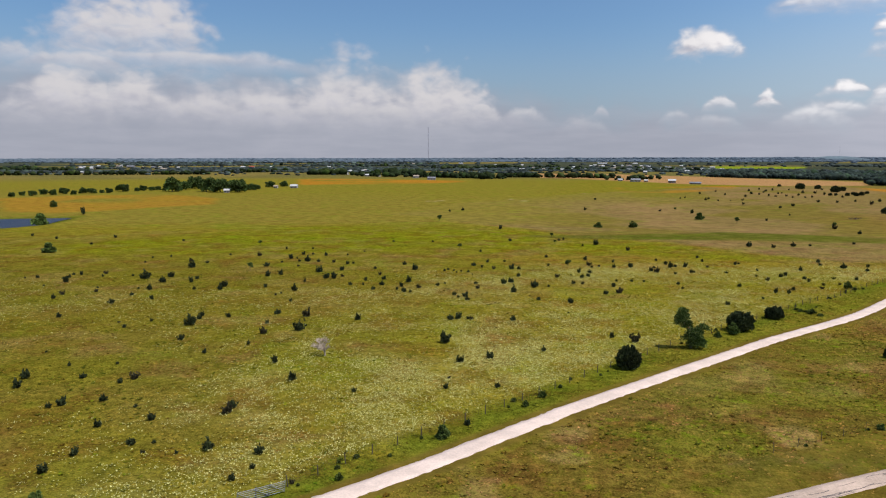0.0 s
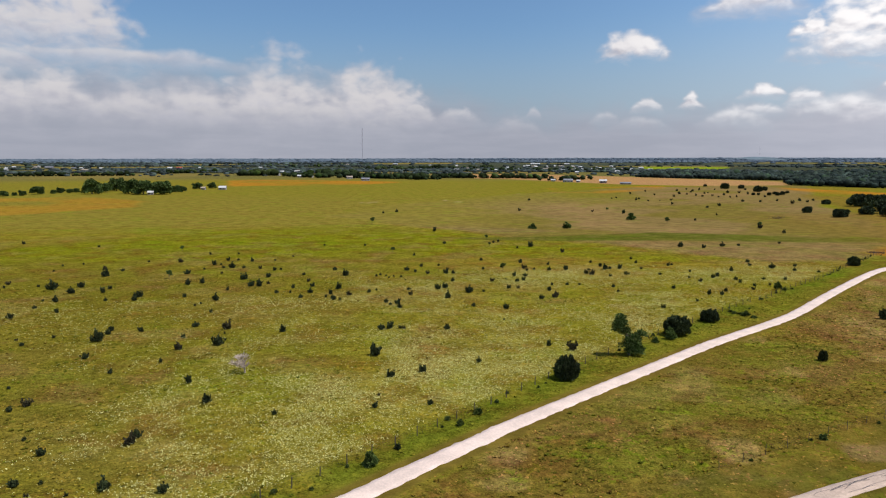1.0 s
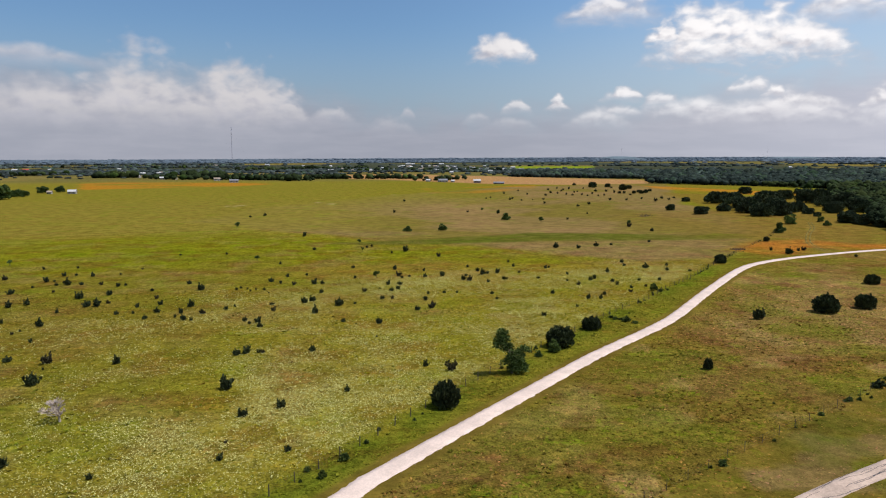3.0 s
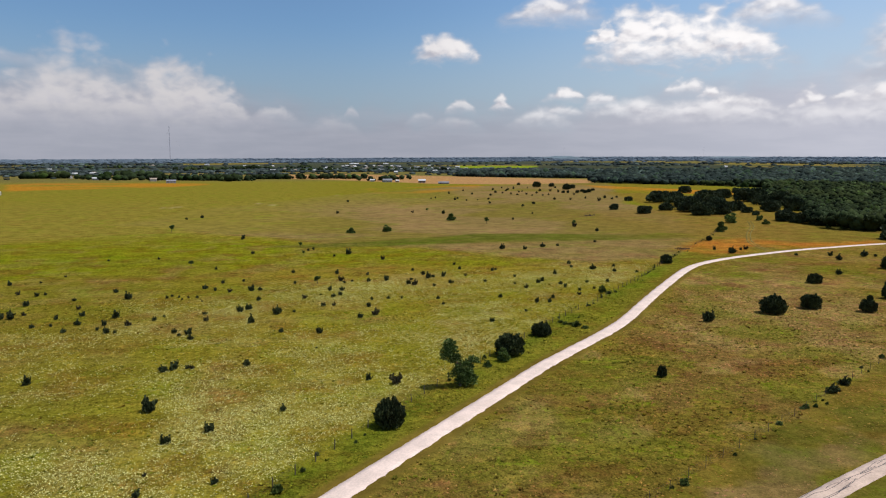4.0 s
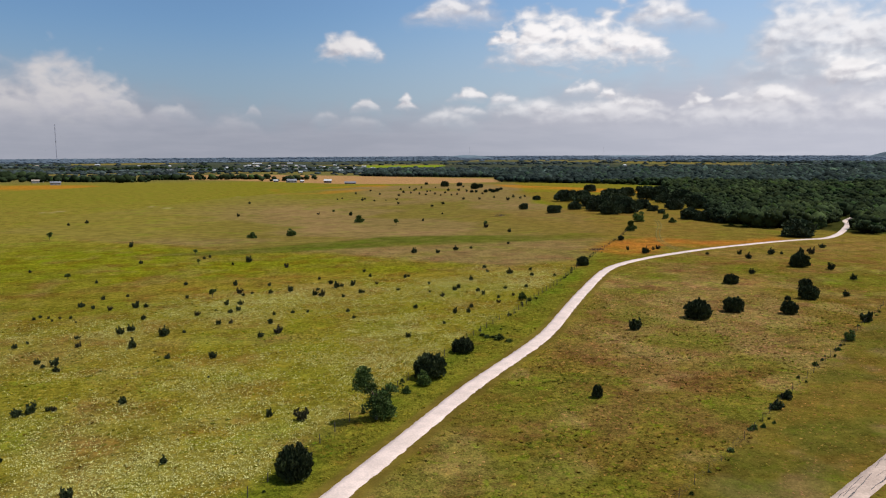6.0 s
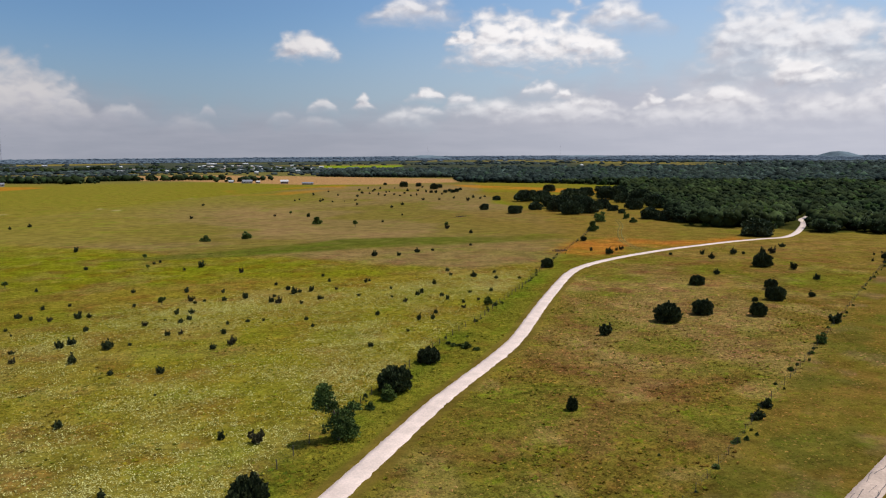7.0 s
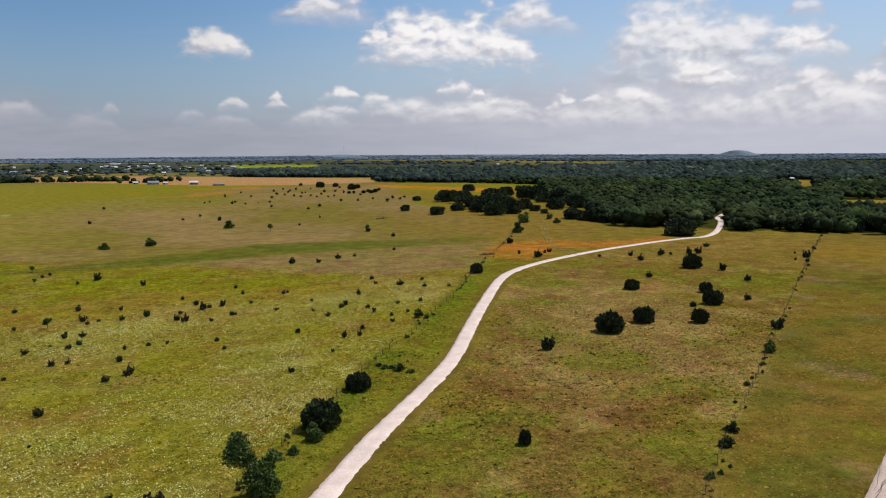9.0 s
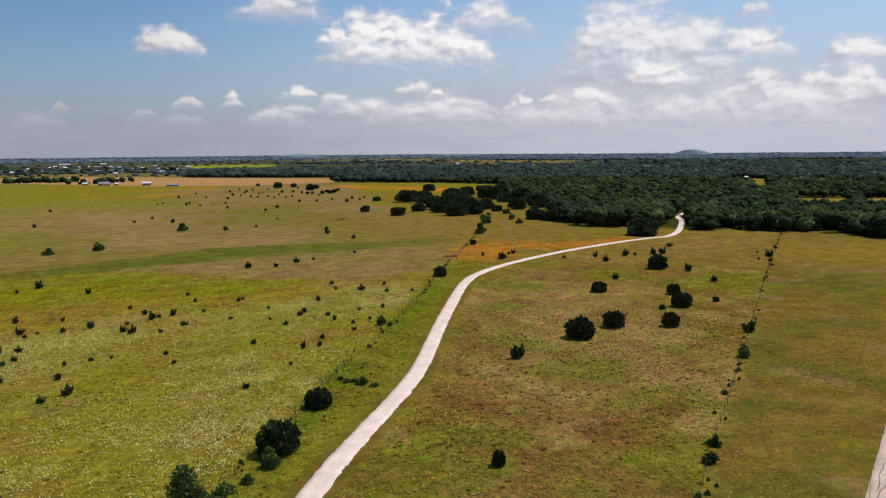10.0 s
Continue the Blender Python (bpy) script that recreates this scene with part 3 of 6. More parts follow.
# ---- the ground, one sheet to the horizon ----
def build_ground():
    ang = np.radians(np.concatenate([np.arange(-52, 74, 0.3), np.arange(74, 308, 4.0)]))
    rad = np.concatenate([np.arange(6, 40, 4.0), 40 * 1.0135 ** np.arange(0, 360)])
    rad = np.append(rad[rad < 4850], 4880.0)
    rr, aa = np.meshgrid(rad, ang, indexing="ij")
    x, y = 4 + rr * np.sin(aa), 35 + rr * np.cos(aa)
    z = height(x, y)
    z = z - 0.55 * smooth(depth_in(POND, x, y), -6, 4) + 0.9 * np.exp(-((depth_in(POND, x, y) + 9) / 4) ** 2)
    z = z + 0.10 * (fbm(x, y, 9, 51) - 0.5) * smooth(np.abs(off_line(ROAD, x, y)), 2.5, 5) * smooth(np.abs(off_line(TRAIL, x, y)), 2.5, 5)
    nr, na = x.shape
    v = np.stack([x, y, z], -1).reshape(-1, 3)
    i = np.arange(nr * na).reshape(nr, na)
    j = np.roll(i, -1, axis=1)
    quads = np.stack([i[:-1], i[1:], j[1:], j[:-1]], -1).reshape(-1, 4)
    tris = np.concatenate([quads[:, :3], quads[:, [0, 2, 3]]])
    v = np.vstack([v, [4, 35, 0]])
    tris = np.vstack([tris, np.stack([np.full(na, nr * na), i[0], j[0]], -1)])
    mesh = quick_mesh("ground", v, tris, M_GROUND, True)
    if mesh.polygons[0].normal.z < 0:
        mesh.flip_normals()
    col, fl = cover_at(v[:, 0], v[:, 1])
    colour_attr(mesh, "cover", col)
    a = mesh.attributes.new("flower", "FLOAT", "POINT")
    a.data.foreach_set("value", fl.astype(np.float32))
    a = mesh.attributes.new("dryland", "FLOAT", "POINT")
    a.data.foreach_set("value", (smooth(off_line(ROAD, v[:, 0], v[:, 1]), 2.5, 5) * wild_at(v[:, 0], v[:, 1]) * smooth(-v[:, 1], -420, -330)).astype(np.float32))
    a = mesh.attributes.new("rough", "FLOAT", "POINT")
    a.data.foreach_set("value", wild_at(v[:, 0], v[:, 1]).astype(np.float32))
    tagged(new("ground", mesh), "wide prairie meadow of olive grass with white and orange wildflowers", "meadow", kind="structure")


build_ground()


def ribbon(name, line, width, mat, lift, rag, label, category, kind="structure", seed=1):
    """A road along a line, slightly crowned, with ragged edges that run down into the soil."""
    pts = curve_through(line, 0.6)
    d = np.gradient(pts, axis=0)
    d /= np.linalg.norm(d, axis=1)[:, None]
    side = np.stack([d[:, 1], -d[:, 0]], -1)
    rng = np.random.default_rng(seed)
    rows, across = [], (-1.0, -0.96, -0.5, 0.0, 0.5, 0.96, 1.0)
    wob = [rag * np.convolve(rng.normal(size=len(pts)), np.ones(2) / 2, "same") for _ in range(2)]
    for a in across:
        w = width / 2 * a + (wob[0] if a < 0 else wob[1]) * (abs(a) > 0.9) * np.sign(a)
        q = pts + side * w[:, None] if np.ndim(w) else pts + side * w
        z = height(q[:, 0], q[:, 1]) + lift + 0.05 * (1 - a * a) - (0.16 if abs(a) == 1 else 0)
        rows.append(np.column_stack([q, z]))
    v = np.stack(rows, 1)
    i = np.arange(v.shape[0] * v.shape[1]).reshape(v.shape[:2])
    q = np.stack([i[:-1, :-1], i[:-1, 1:], i[1:, 1:], i[1:, :-1]], -1).reshape(-1, 4)
    mesh = quick_mesh(name, v.reshape(-1, 3), q, mat, True)
    if mesh.polygons[0].normal.z < 0:
        mesh.flip_normals()
    return tagged(new(name, mesh), label, category, kind=kind)


gravel_road = ribbon("road", ROAD, 3.15, M_GRAVEL, 0.06, 0.1, "pale crushed-limestone farm lane winding between two meadows", "road")
trail = ribbon("pavement", TRAIL, 3.0, M_TRAIL, 0.06, 0.03, "weathered concrete path with sealed cracks beside the mown verge", "path")


M_RUT = material("worn_wheel_rut", (0.15, 0.122, 0.036), 0.95, scale=0.5, vary=0.35, spec=0.0)
for gap in (-0.85, 0.85):
    line = curve_through(FARM_TRACK, 2.0)
    d = np.gradient(line, axis=0)
    d /= np.linalg.norm(d, axis=1)[:, None]
    rut = [tuple(p) for p in line + np.stack([d[:, 1], -d[:, 0]], -1) * gap]
    ribbon("road", rut, 0.5, M_RUT, 0.03, 0.06, "faint wheel rut of a farm track across the flowers", "farm track")


def cracks():
    """Black sealant drawn along the cracks of the path."""
    r = np.random.default_rng(12)
    pts = curve_through(TRAIL, 0.5)
    d = np.gradient(pts, axis=0)
    d /= np.linalg.norm(d, axis=1)[:, None]
    side = np.stack([d[:, 1], -d[:, 0]], -1)
    for k in range(62):
        i = 440 + int(k * 3.6) + int(r.integers(0, 6))
        n = int(r.integers(6, 22))
        if i + n >= len(pts):
            break
        off = r.uniform(-1.1, 1.1) + np.cumsum(np.convolve(r.normal(size=n), np.ones(3) / 3, "same") * 0.09)
        off = np.clip(off, -1.4, 1.4)
        mid = pts[i : i + n] + side[i : i + n] * off[:, None]
        w = r.uniform(0.025, 0.045)
        z = height(mid[:, 0], mid[:, 1]) + 0.066 + 0.05 * (1 - (off / 1.5) ** 2)
        a, b = mid + side[i : i + n] * w, mid - side[i : i + n] * w
        v = np.stack([np.column_stack([a, z]), np.column_stack([b, z])], 1).reshape(-1, 3)
        q = np.arange(n - 1)[:, None] * 2 + [0, 1, 3, 2]
        mesh = quick_mesh("crack", v, q, M_TAR)
        part("crack", mesh, M_TAR, trail, "black crack sealant" if k == 0 else "")


cracks()


# ---- plants ----
def spray_crown(rng, n, blobs, leaf, up=0.35, core=0.72, reach=1.1):
    """Leaf sprays over some rounded masses, with darker hollow cores that close the view through."""
    verts, tris = [], []
    weights = np.array([b[3] * b[3] for b in blobs])
    pick = rng.choice(len(blobs), n, p=weights / weights.sum())
    b = np.array(blobs)[pick]
    way = rng.normal(size=(n, 3))
    way /= np.linalg.norm(way, axis=1)[:, None]
    way[:, 2] = np.where(way[:, 2] < -0.5, -way[:, 2], way[:, 2])
    shell = rng.uniform(0.7, reach, n)[:, None]
    squash = np.stack([b[:, 3], b[:, 3], b[:, 4]], -1)
    centre = b[:, :3] + way * squash * shell
    out = way + np.array([0, 0, up]) + rng.normal(size=(n, 3)) * 0.35
    out /= np.linalg.norm(out, axis=1)[:, None]
    across = np.cross(out, rng.normal(size=(n, 3)))
    across /= np.linalg.norm(across, axis=1)[:, None] + 1e-6
    size = leaf * rng.uniform(0.6, 1.4, n)[:, None]
    lift = np.cross(across, out)
    p0 = centre - across * size * 0.42 - out * size * 0.3
    p1 = centre + across * size * 0.42 - out * size * 0.3
    p2 = centre + across * size * 0.25 + out * size * 0.75 + lift * size * 0.2
    p3 = centre - across * size * 0.22 + out * size * 0.6 - lift * size * 0.1
    verts = np.stack([p0, p1, p2, p3], 1).reshape(-1, 3)
    k = np.arange(n)[:, None] * 4
    tris = np.concatenate([k + [0, 1, 2], k + [0, 2, 3]])
    vs, ts = [verts], [tris]
    base = len(verts)
    for bx, by, bz, br, bh in blobs:
        v, t = BALL[2] if br > 0.8 else BALL[1]
        rough = 1 + 0.16 * rng.normal(size=(len(v), 1))
        vs.append(v * rough * np.array([br, br, bh]) * core + (bx, by, bz))
        ts.append(t + base)
        base += len(v)
    verts = np.concatenate(vs)
    verts[:, 2] = np.maximum(verts[:, 2], 0.02)
    return verts, np.concatenate(ts)


def ball(sub):
    bm = bmesh.new()
    bmesh.ops.create_icosphere(bm, subdivisions=sub, radius=1.0)
    bm.verts.ensure_lookup_table()
    v = np.array([u.co[:] for u in bm.verts])
    t = np.array([[w.index for w in f.verts] for f in bm.faces])
    bm.free()
    return v, t


BALL = {s: ball(s) for s in (1, 2, 3)}


def limb(bm, a, b, ra, rb, sides=7):
    """A tapered limb from a to b."""
    a, b = Vector(a), Vector(b)
    q = (b - a).to_track_quat("Z", "Y").to_matrix()
    rings = []
    for p, r in ((a, ra), (a.lerp(b, 0.55) + q @ Vector((ra * 0.3, 0, 0)), (ra + rb) / 2), (b, rb)):
        rings.append([bm.verts.new(p + q @ Vector((r * math.cos(2 * math.pi * i / sides), r * math.sin(2 * math.pi * i / sides), 0))) for i in range(sides)])
    for lo, hi in zip(rings, rings[1:]):
        for i in range(sides):
            bm.faces.new((lo[i], lo[(i + 1) % sides], hi[(i + 1) % sides], hi[i]))
    bm.faces.new(rings[-1])


def plant(name, rng, blobs, n, leaf, mat, trunk, label, category, up=0.35, core=0.72, reach=1.1):
    """A woody plant of width and height given by its masses: trunk with limbs, and crown."""
    root = new(name)
    root.empty_display_size = 0.1
    bm = bmesh.new()
    top = max(b[2] for b in blobs)
    limb(bm, (0, 0, -0.15), (0.1 * trunk, 0, min(top * 0.5, blobs[0][2])), trunk, trunk * 0.6)
    for bx, by, bz, br, bh in blobs[:6]:
        limb(bm, (0.05 * trunk, 0, min(top * 0.35, bz * 0.7)), (bx * 0.8, by * 0.8, bz), trunk * 0.55, trunk * 0.18, 5)
    part("trunk", bm, M_BARK, root)
    v, t = spray_crown(rng, n, blobs, leaf, up, core, reach)
    part("crown", quick_mesh("crown", v, t, mat), mat, root)
    return tagged(root, label, category)


def juniper_blobs(rng, wide, tall, n):
    out = [(0, 0, tall * 0.42, wide * 0.38, tall * 0.45)]
    for i in range(5):
        a = i * 1.257 + rng.uniform(-0.3, 0.3)
        out.append((0.24 * wide * math.cos(a), 0.24 * wide * math.sin(a), tall * rng.uniform(0.16, 0.3), wide * 0.22, tall * 0.22))
    for i in range(n):
        a, s = rng.uniform(0, 6.28), rng.uniform(0.05, 0.30)
        r = rng.uniform(0.13, 0.22) * wide
        z = (0.78 - 1.5 * s * rng.uniform(0.7, 1.1)) * tall
        out.append((s * wide * math.cos(a), s * wide * math.sin(a), z, r, r * tall / wide * rng.uniform(1.0, 1.3)))
    return out


def prong_blobs(rng, wide, tall, n=11):
    """Prongs of different height that lean out of a low, broken base."""
    out = [(0, 0, tall * 0.16, wide * 0.22, tall * 0.18)]
    for i in range(n):
        a, lean = i * 2.4 + rng.uniform(-0.5, 0.5), rng.uniform(0.1, 0.46)
        h = tall * rng.uniform(0.5, 1.05) * (1.1 - lean * 0.8)
        c, s = math.cos(a) * wide, math.sin(a) * wide
        out.append((c * lean * 0.62, s * lean * 0.62, h * 0.36, wide * rng.uniform(0.10, 0.15), h * 0.30))
        out.append((c * lean, s * lean, h * 0.74, wide * rng.uniform(0.045, 0.085), h * 0.26))
    return out


def split_blobs(rng, blobs, n, size=0.5):
    """Breaks rounded masses into smaller, uneven ones with gaps between."""
    out = []
    for x, y, z, r, h in blobs:
        for _ in range(n):
            d = rng.normal(size=3)
            d = d / np.linalg.norm(d) * rng.uniform(0.45, 0.95)
            q = size * rng.uniform(0.6, 1.25)
            out.append((x + d[0] * r, y + d[1] * r, z + d[2] * h, r * q, h * q))
    return out


def spiky_blobs(rng, wide, tall, n):
    """A dense juniper: rounded masses, with upright tips standing out of the dome."""
    out = juniper_blobs(rng, wide, tall, n)
    for i in range(26):
        a, s = i * 2.4 + rng.uniform(-0.3, 0.3), 0.44 * math.sqrt(rng.uniform(0.02, 1.0))
        z = tall * (0.30 + 0.56 * math.sqrt(max(0.0, 1 - (s / 0.47) ** 2))) * rng.uniform(0.85, 1.06)
        r = wide * rng.uniform(0.05, 0.085)
        out.append((s * wide * math.cos(a), s * wide * math.sin(a), z, r, r * rng.uniform(1.3, 2.1)))
    return out


def hide(ob):
    """Sink a pattern plant out of use: it is removed once copied."""
    for o in (*ob.children_recursive, ob):
        bpy.data.objects.remove(o)


rng = np.random.default_rng(4)
PATTERNS = {}


def patterns():
    P = PATTERNS
    P["small"] = [plant("juniper_shrub", rng, prong_blobs(rng, 1.0, h, k), 260, 0.15, M_JUNIPER, 0.04, "young dark-green juniper shrub standing in the meadow grass", "shrub", 1.3, 0.75, 1.25) for h, k in ((0.72, 11), (0.9, 9), (1.15, 7), (0.8, 12), (1.0, 8), (0.85, 10))]
    P["small"].append(plant("meadow_shrub", rng, prong_blobs(rng, 1.0, 0.9, 8), 260, 0.15, M_DRYBUSH, 0.04, "half-dry brownish shrub standing in the meadow grass", "shrub", 1.1, 0.4, 1.4))
    P["big"] = [plant("juniper", rng, spiky_blobs(rng, 1.0, h, 9), 3600, 0.085, M_JUNIPER, 0.035, "dense rounded dark-green juniper growing in dry grass", "juniper", 1.1, 0.74, 1.2) for h in (0.66, 0.72, 0.6)]
    P["scrub"] = [plant("meadow_scrub", rng, juniper_blobs(rng, 1.0, h, 4), 160, 0.20, M_WEED, 0.02, "low olive weedy bush in the grass", "bush", 0.9, 0.5) for h in (0.6, 0.8)]
    P["leafy"] = [plant("leafy_bush", rng, split_blobs(rng, juniper_blobs(rng, 1.0, h, 5), 3), 1100, 0.085, M_LEAF, 0.03, "bright green leafy bush beside the fence line", "bush", 0.5, 0.6, 1.35) for h in (0.72, 0.85)]
    for k in range(3):
        blobs = [(0, 0, 0.26, 0.37, 0.27)]
        for i in range(15):
            a, s = i * 0.8 + rng.uniform(-0.3, 0.3), rng.uniform(0.2, 0.37)
            low = i % 2 == 0
            blobs.append((s * math.cos(a), s * math.sin(a), rng.uniform(0.08, 0.16) if low else rng.uniform(0.2, 0.40), rng.uniform(0.13, 0.19), rng.uniform(0.12, 0.16)))
        P.setdefault("oak", []).append(plant("live_oak", rng, blobs, 3200, 0.06, M_OAK, 0.04, "broad live oak with a dense dark crown", "tree", 0.3, 0.85))
    for k in range(3):
        blobs = [(0, 0, 0.28, 0.34, 0.25)]
        for i in range(12):
            a, s = i * 0.9 + rng.uniform(-0.3, 0.3), rng.uniform(0.15, 0.36)
            blobs.append((s * math.cos(a), s * math.sin(a), rng.uniform(0.10, 0.50), rng.uniform(0.12, 0.18), rng.uniform(0.11, 0.16)))
        P.setdefault("shade", []).append(plant("shade_tree", rng, blobs, 1500, 0.08, M_HACKBERRY, 0.035, "broad green shade tree in a farm tree row", "tree", 0.3, 0.8))
    for k in range(2):
        blobs = [(0.05, 0, 0.8, 0.28, 0.22)]
        for i in range(7):
            a, s = rng.uniform(0, 6.28), rng.uniform(0.12, 0.34)
            blobs.append((s * math.cos(a), s * math.sin(a), rng.uniform(0.5, 1.0), rng.uniform(0.1, 0.19), rng.uniform(0.1, 0.16)))
        P.setdefault("sapling", []).append(plant("mesquite", rng, blobs, 700, 0.10, M_LEAF, 0.035, "small open mesquite tree on a bare stem", "tree", 0.3, 0.55))


patterns()
COUNT = [0]


def stand(kind, spots, label="", group="", tall=1.0):
    """Set copies of a pattern plant at places (x, y, width)."""
    for x, y, w in spots:
        COUNT[0] += 1
        n = COUNT[0]
        form = PATTERNS["big" if kind == "small" and w > 4.3 else kind]
        src = form[n % len(form)]
        w = max(w, 0.5) * {"small": 1.38 - 0.3 * smooth(w, 2.0, 3.5), "big": 0.9}.get(kind, 1.0)
        s = w * (0.82 + 0.2 * ((n * 37) % 11) / 11)
        m = Matrix.LocRotScale((x, y, float(height(x, y)) - 0.02), Euler((0, 0, n * 2.399)), (s, s, s * tall * ((0.92 + 0.2 * ((n * 53) % 13) / 13) if form is PATTERNS["big"] else (0.85 + 0.3 * ((n * 53) % 13) / 13))))
        ob = copy_thing(src, m)
        tagged(ob, label, group=group)


MEADOW = "young junipers scattered over the meadow"
stand("small", [
    (-250.5, 297.2, 1.5), (-231.5, 289, 1.2), (-202.3, 273, 1.3), (-208.6, 298.9, 1.4), (-171.2, 292.8, 1.1), (-165.4, 190.8, 0.6), (-162.5, 192.5, 1), (-148.4, 187, 1.7),
    (-152.8, 194.5, 1), (-155.3, 199.6, 0.8), (-153, 200, 1.2), (-144.4, 198.4, 0.8), (-146.8, 203.6, 1.2), (-150, 179.8, 0.7), (-136, 201.3, 0.8), (-129, 197.2, 3),
    (-120.6, 192.7, 2.2), (-123.2, 201.7, 1.7), (-127.1, 221.3, 2.4), (-135.1, 234.8, 1.3), (-127.4, 232.1, 1), (-148.4, 244.3, 0.9), (-153.4, 240.1, 0.7), (-149.3, 228.9, 0.6),
    (-112.3, 194.4, 1.6), (-113.8, 200.4, 1.3), (-129.8, 174.8, 1), (-133.3, 180.4, 0.7), (-121, 181.1, 0.7), (-117.3, 180.9, 1.4),
], "", MEADOW)
stand("small", [
    (-117.3, 172.3, 1), (-109, 168.3, 1), (-134.5, 163.9, 1.5), (-135.9, 169.3, 1.2), (-117.1, 162, 0.6), (-115.5, 160.9, 1.4), (-105.3, 183.4, 0.8), (-98.3, 184.8, 1.3),
    (-99.4, 189.2, 2.2), (-129.2, 253.2, 0.9), (-117.7, 254, 1.5), (-103.8, 228.8, 1.8), (-95, 209.7, 1.8), (-91.9, 212.6, 1.8), (-102.5, 238.8, 0.8), (-115.8, 275.7, 0.9),
    (-87.3, 190.7, 1.3), (-79.6, 179.9, 0.6), (-79.2, 182.5, 0.5), (-72.3, 172.6, 0.9), (-77.1, 187.3, 1.6), (-69.6, 157.7, 1.4), (-79.3, 152, 1.2), (-117.6, 144.3, 1.3),
    (-100.4, 141.8, 0.6), (-96.6, 138, 0.9), (-94.3, 144.7, 0.7), (-83.6, 142.9, 2.7), (-85, 149, 1.2), (-85.9, 151.9, 1),
], "", MEADOW)
stand("small", [
    (-67.8, 147.7, 1), (-64.6, 138.6, 1.4), (-78.8, 130.4, 1.1), (-63.8, 129.7, 0.8), (-69.2, 122.1, 0.9), (-98.7, 116.7, 0.5),
], "", MEADOW)
stand("small", [
    (-103.1, 249.1, 1.9), (-101, 249.5, 0.8), (-93.3, 231, 0.8), (-97.5, 242.7, 1), (-102.7, 260.6, 1.3), (-94.5, 243.3, 2.1), (-99.3, 261.3, 0.9), (-105.5, 277.9, 0.7),
    (-93.4, 259.2, 1.5), (-84.5, 242.5, 1), (-90.3, 242.8, 1.2), (-78.6, 239.5, 1.4), (-76.9, 241.3, 0.8), (-85.9, 262.5, 0.9), (-76, 225.5, 1.5), (-82, 220.6, 2.2),
    (-71.8, 213.4, 1.1), (-75.6, 209.3, 1.8), (-73.4, 209.8, 1.8), (-79.9, 202.1, 1), (-64.8, 199.2, 1), (-61, 199.9, 0.8), (-62.6, 207.7, 1.2), (-61.3, 219, 0.9),
    (-66.3, 231.4, 1.1), (-57.7, 210.8, 1.4), (-55.7, 201, 1.3), (-56.3, 193.4, 1.3), (-58.8, 242.3, 1.2), (-52.8, 231.6, 2.1),
], "", MEADOW)
stand("small", [
    (-82.5, 273.6, 0.7), (-80, 310.7, 0.8), (-49.6, 199.4, 1.5), (-49.1, 207.4, 1.7), (-47, 191.7, 1.3), (-49.7, 194.7, 0.8), (-45, 191.2, 0.8), (-44.2, 198.6, 1.3),
    (-39.6, 203.4, 1.2), (-62.7, 312.4, 1), (-37.7, 283.4, 0.9), (-34.9, 244.6, 1.6), (-31.5, 241.3, 1), (-31.1, 253.8, 1.4), (-27.2, 238.3, 1.1), (-25.4, 256.5, 0.8),
    (-21.2, 239.5, 1.9), (-19, 240, 1), (-17.9, 224.5, 1.1), (-21, 210.1, 1.5), (-19.2, 212.5, 1.9), (-27.6, 201.1, 1.1), (-29.1, 208.5, 1), (-38.1, 206.6, 0.7),
    (-42.6, 231.2, 0.9), (-41.9, 233.9, 0.8), (-39.7, 231.9, 0.6), (-38.2, 228.5, 0.7), (-37.1, 231.2, 0.6), (-34.6, 230.5, 0.7),
], "", MEADOW)
stand("small", [
    (-32.5, 225, 0.5), (-17.1, 196.9, 1.6), (-11.8, 206.2, 1.8), (-7.8, 207.9, 0.8), (-9.5, 186.9, 1.2), (-5.9, 225.9, 1.3), (-32.4, 189.5, 1.2), (-29, 187.7, 1.5),
    (-27.9, 183.1, 1.2), (-30.8, 186.5, 0.8), (-1.3, 184.7, 1.2), (-1.7, 172, 0.4), (-61.8, 156.1, 1.8), (-58.3, 143, 1.9), (-60.7, 152, 0.5), (-48.9, 155, 1.3),
    (-28.3, 159.7, 1.7), (-26.7, 160.6, 1.8), (-24.4, 161.1, 0.8), (-23.5, 160.7, 1), (-14, 161.4, 1.3), (-25.8, 138.5, 2.1), (-6, 135.8, 1), (-11.2, 272, 1.1),
    (-9.6, 249.9, 0.8), (3.2, 267.2, 1.7), (4.2, 252.9, 1.4), (5.1, 249, 1), (0.9, 236.7, 1.3), (-1.7, 230.2, 0.5),
], "", MEADOW)
stand("small", [
    (1.8, 226.4, 1.4), (3.7, 229, 1.1), (-0.8, 214.3, 1.2), (1.9, 214.8, 1), (-8.1, 332.7, 1), (-6.1, 335.7, 1.1), (2.4, 312.3, 1), (-29.6, 324.9, 1.3),
    (-40.2, 382.4, 2.4),
], "", MEADOW)
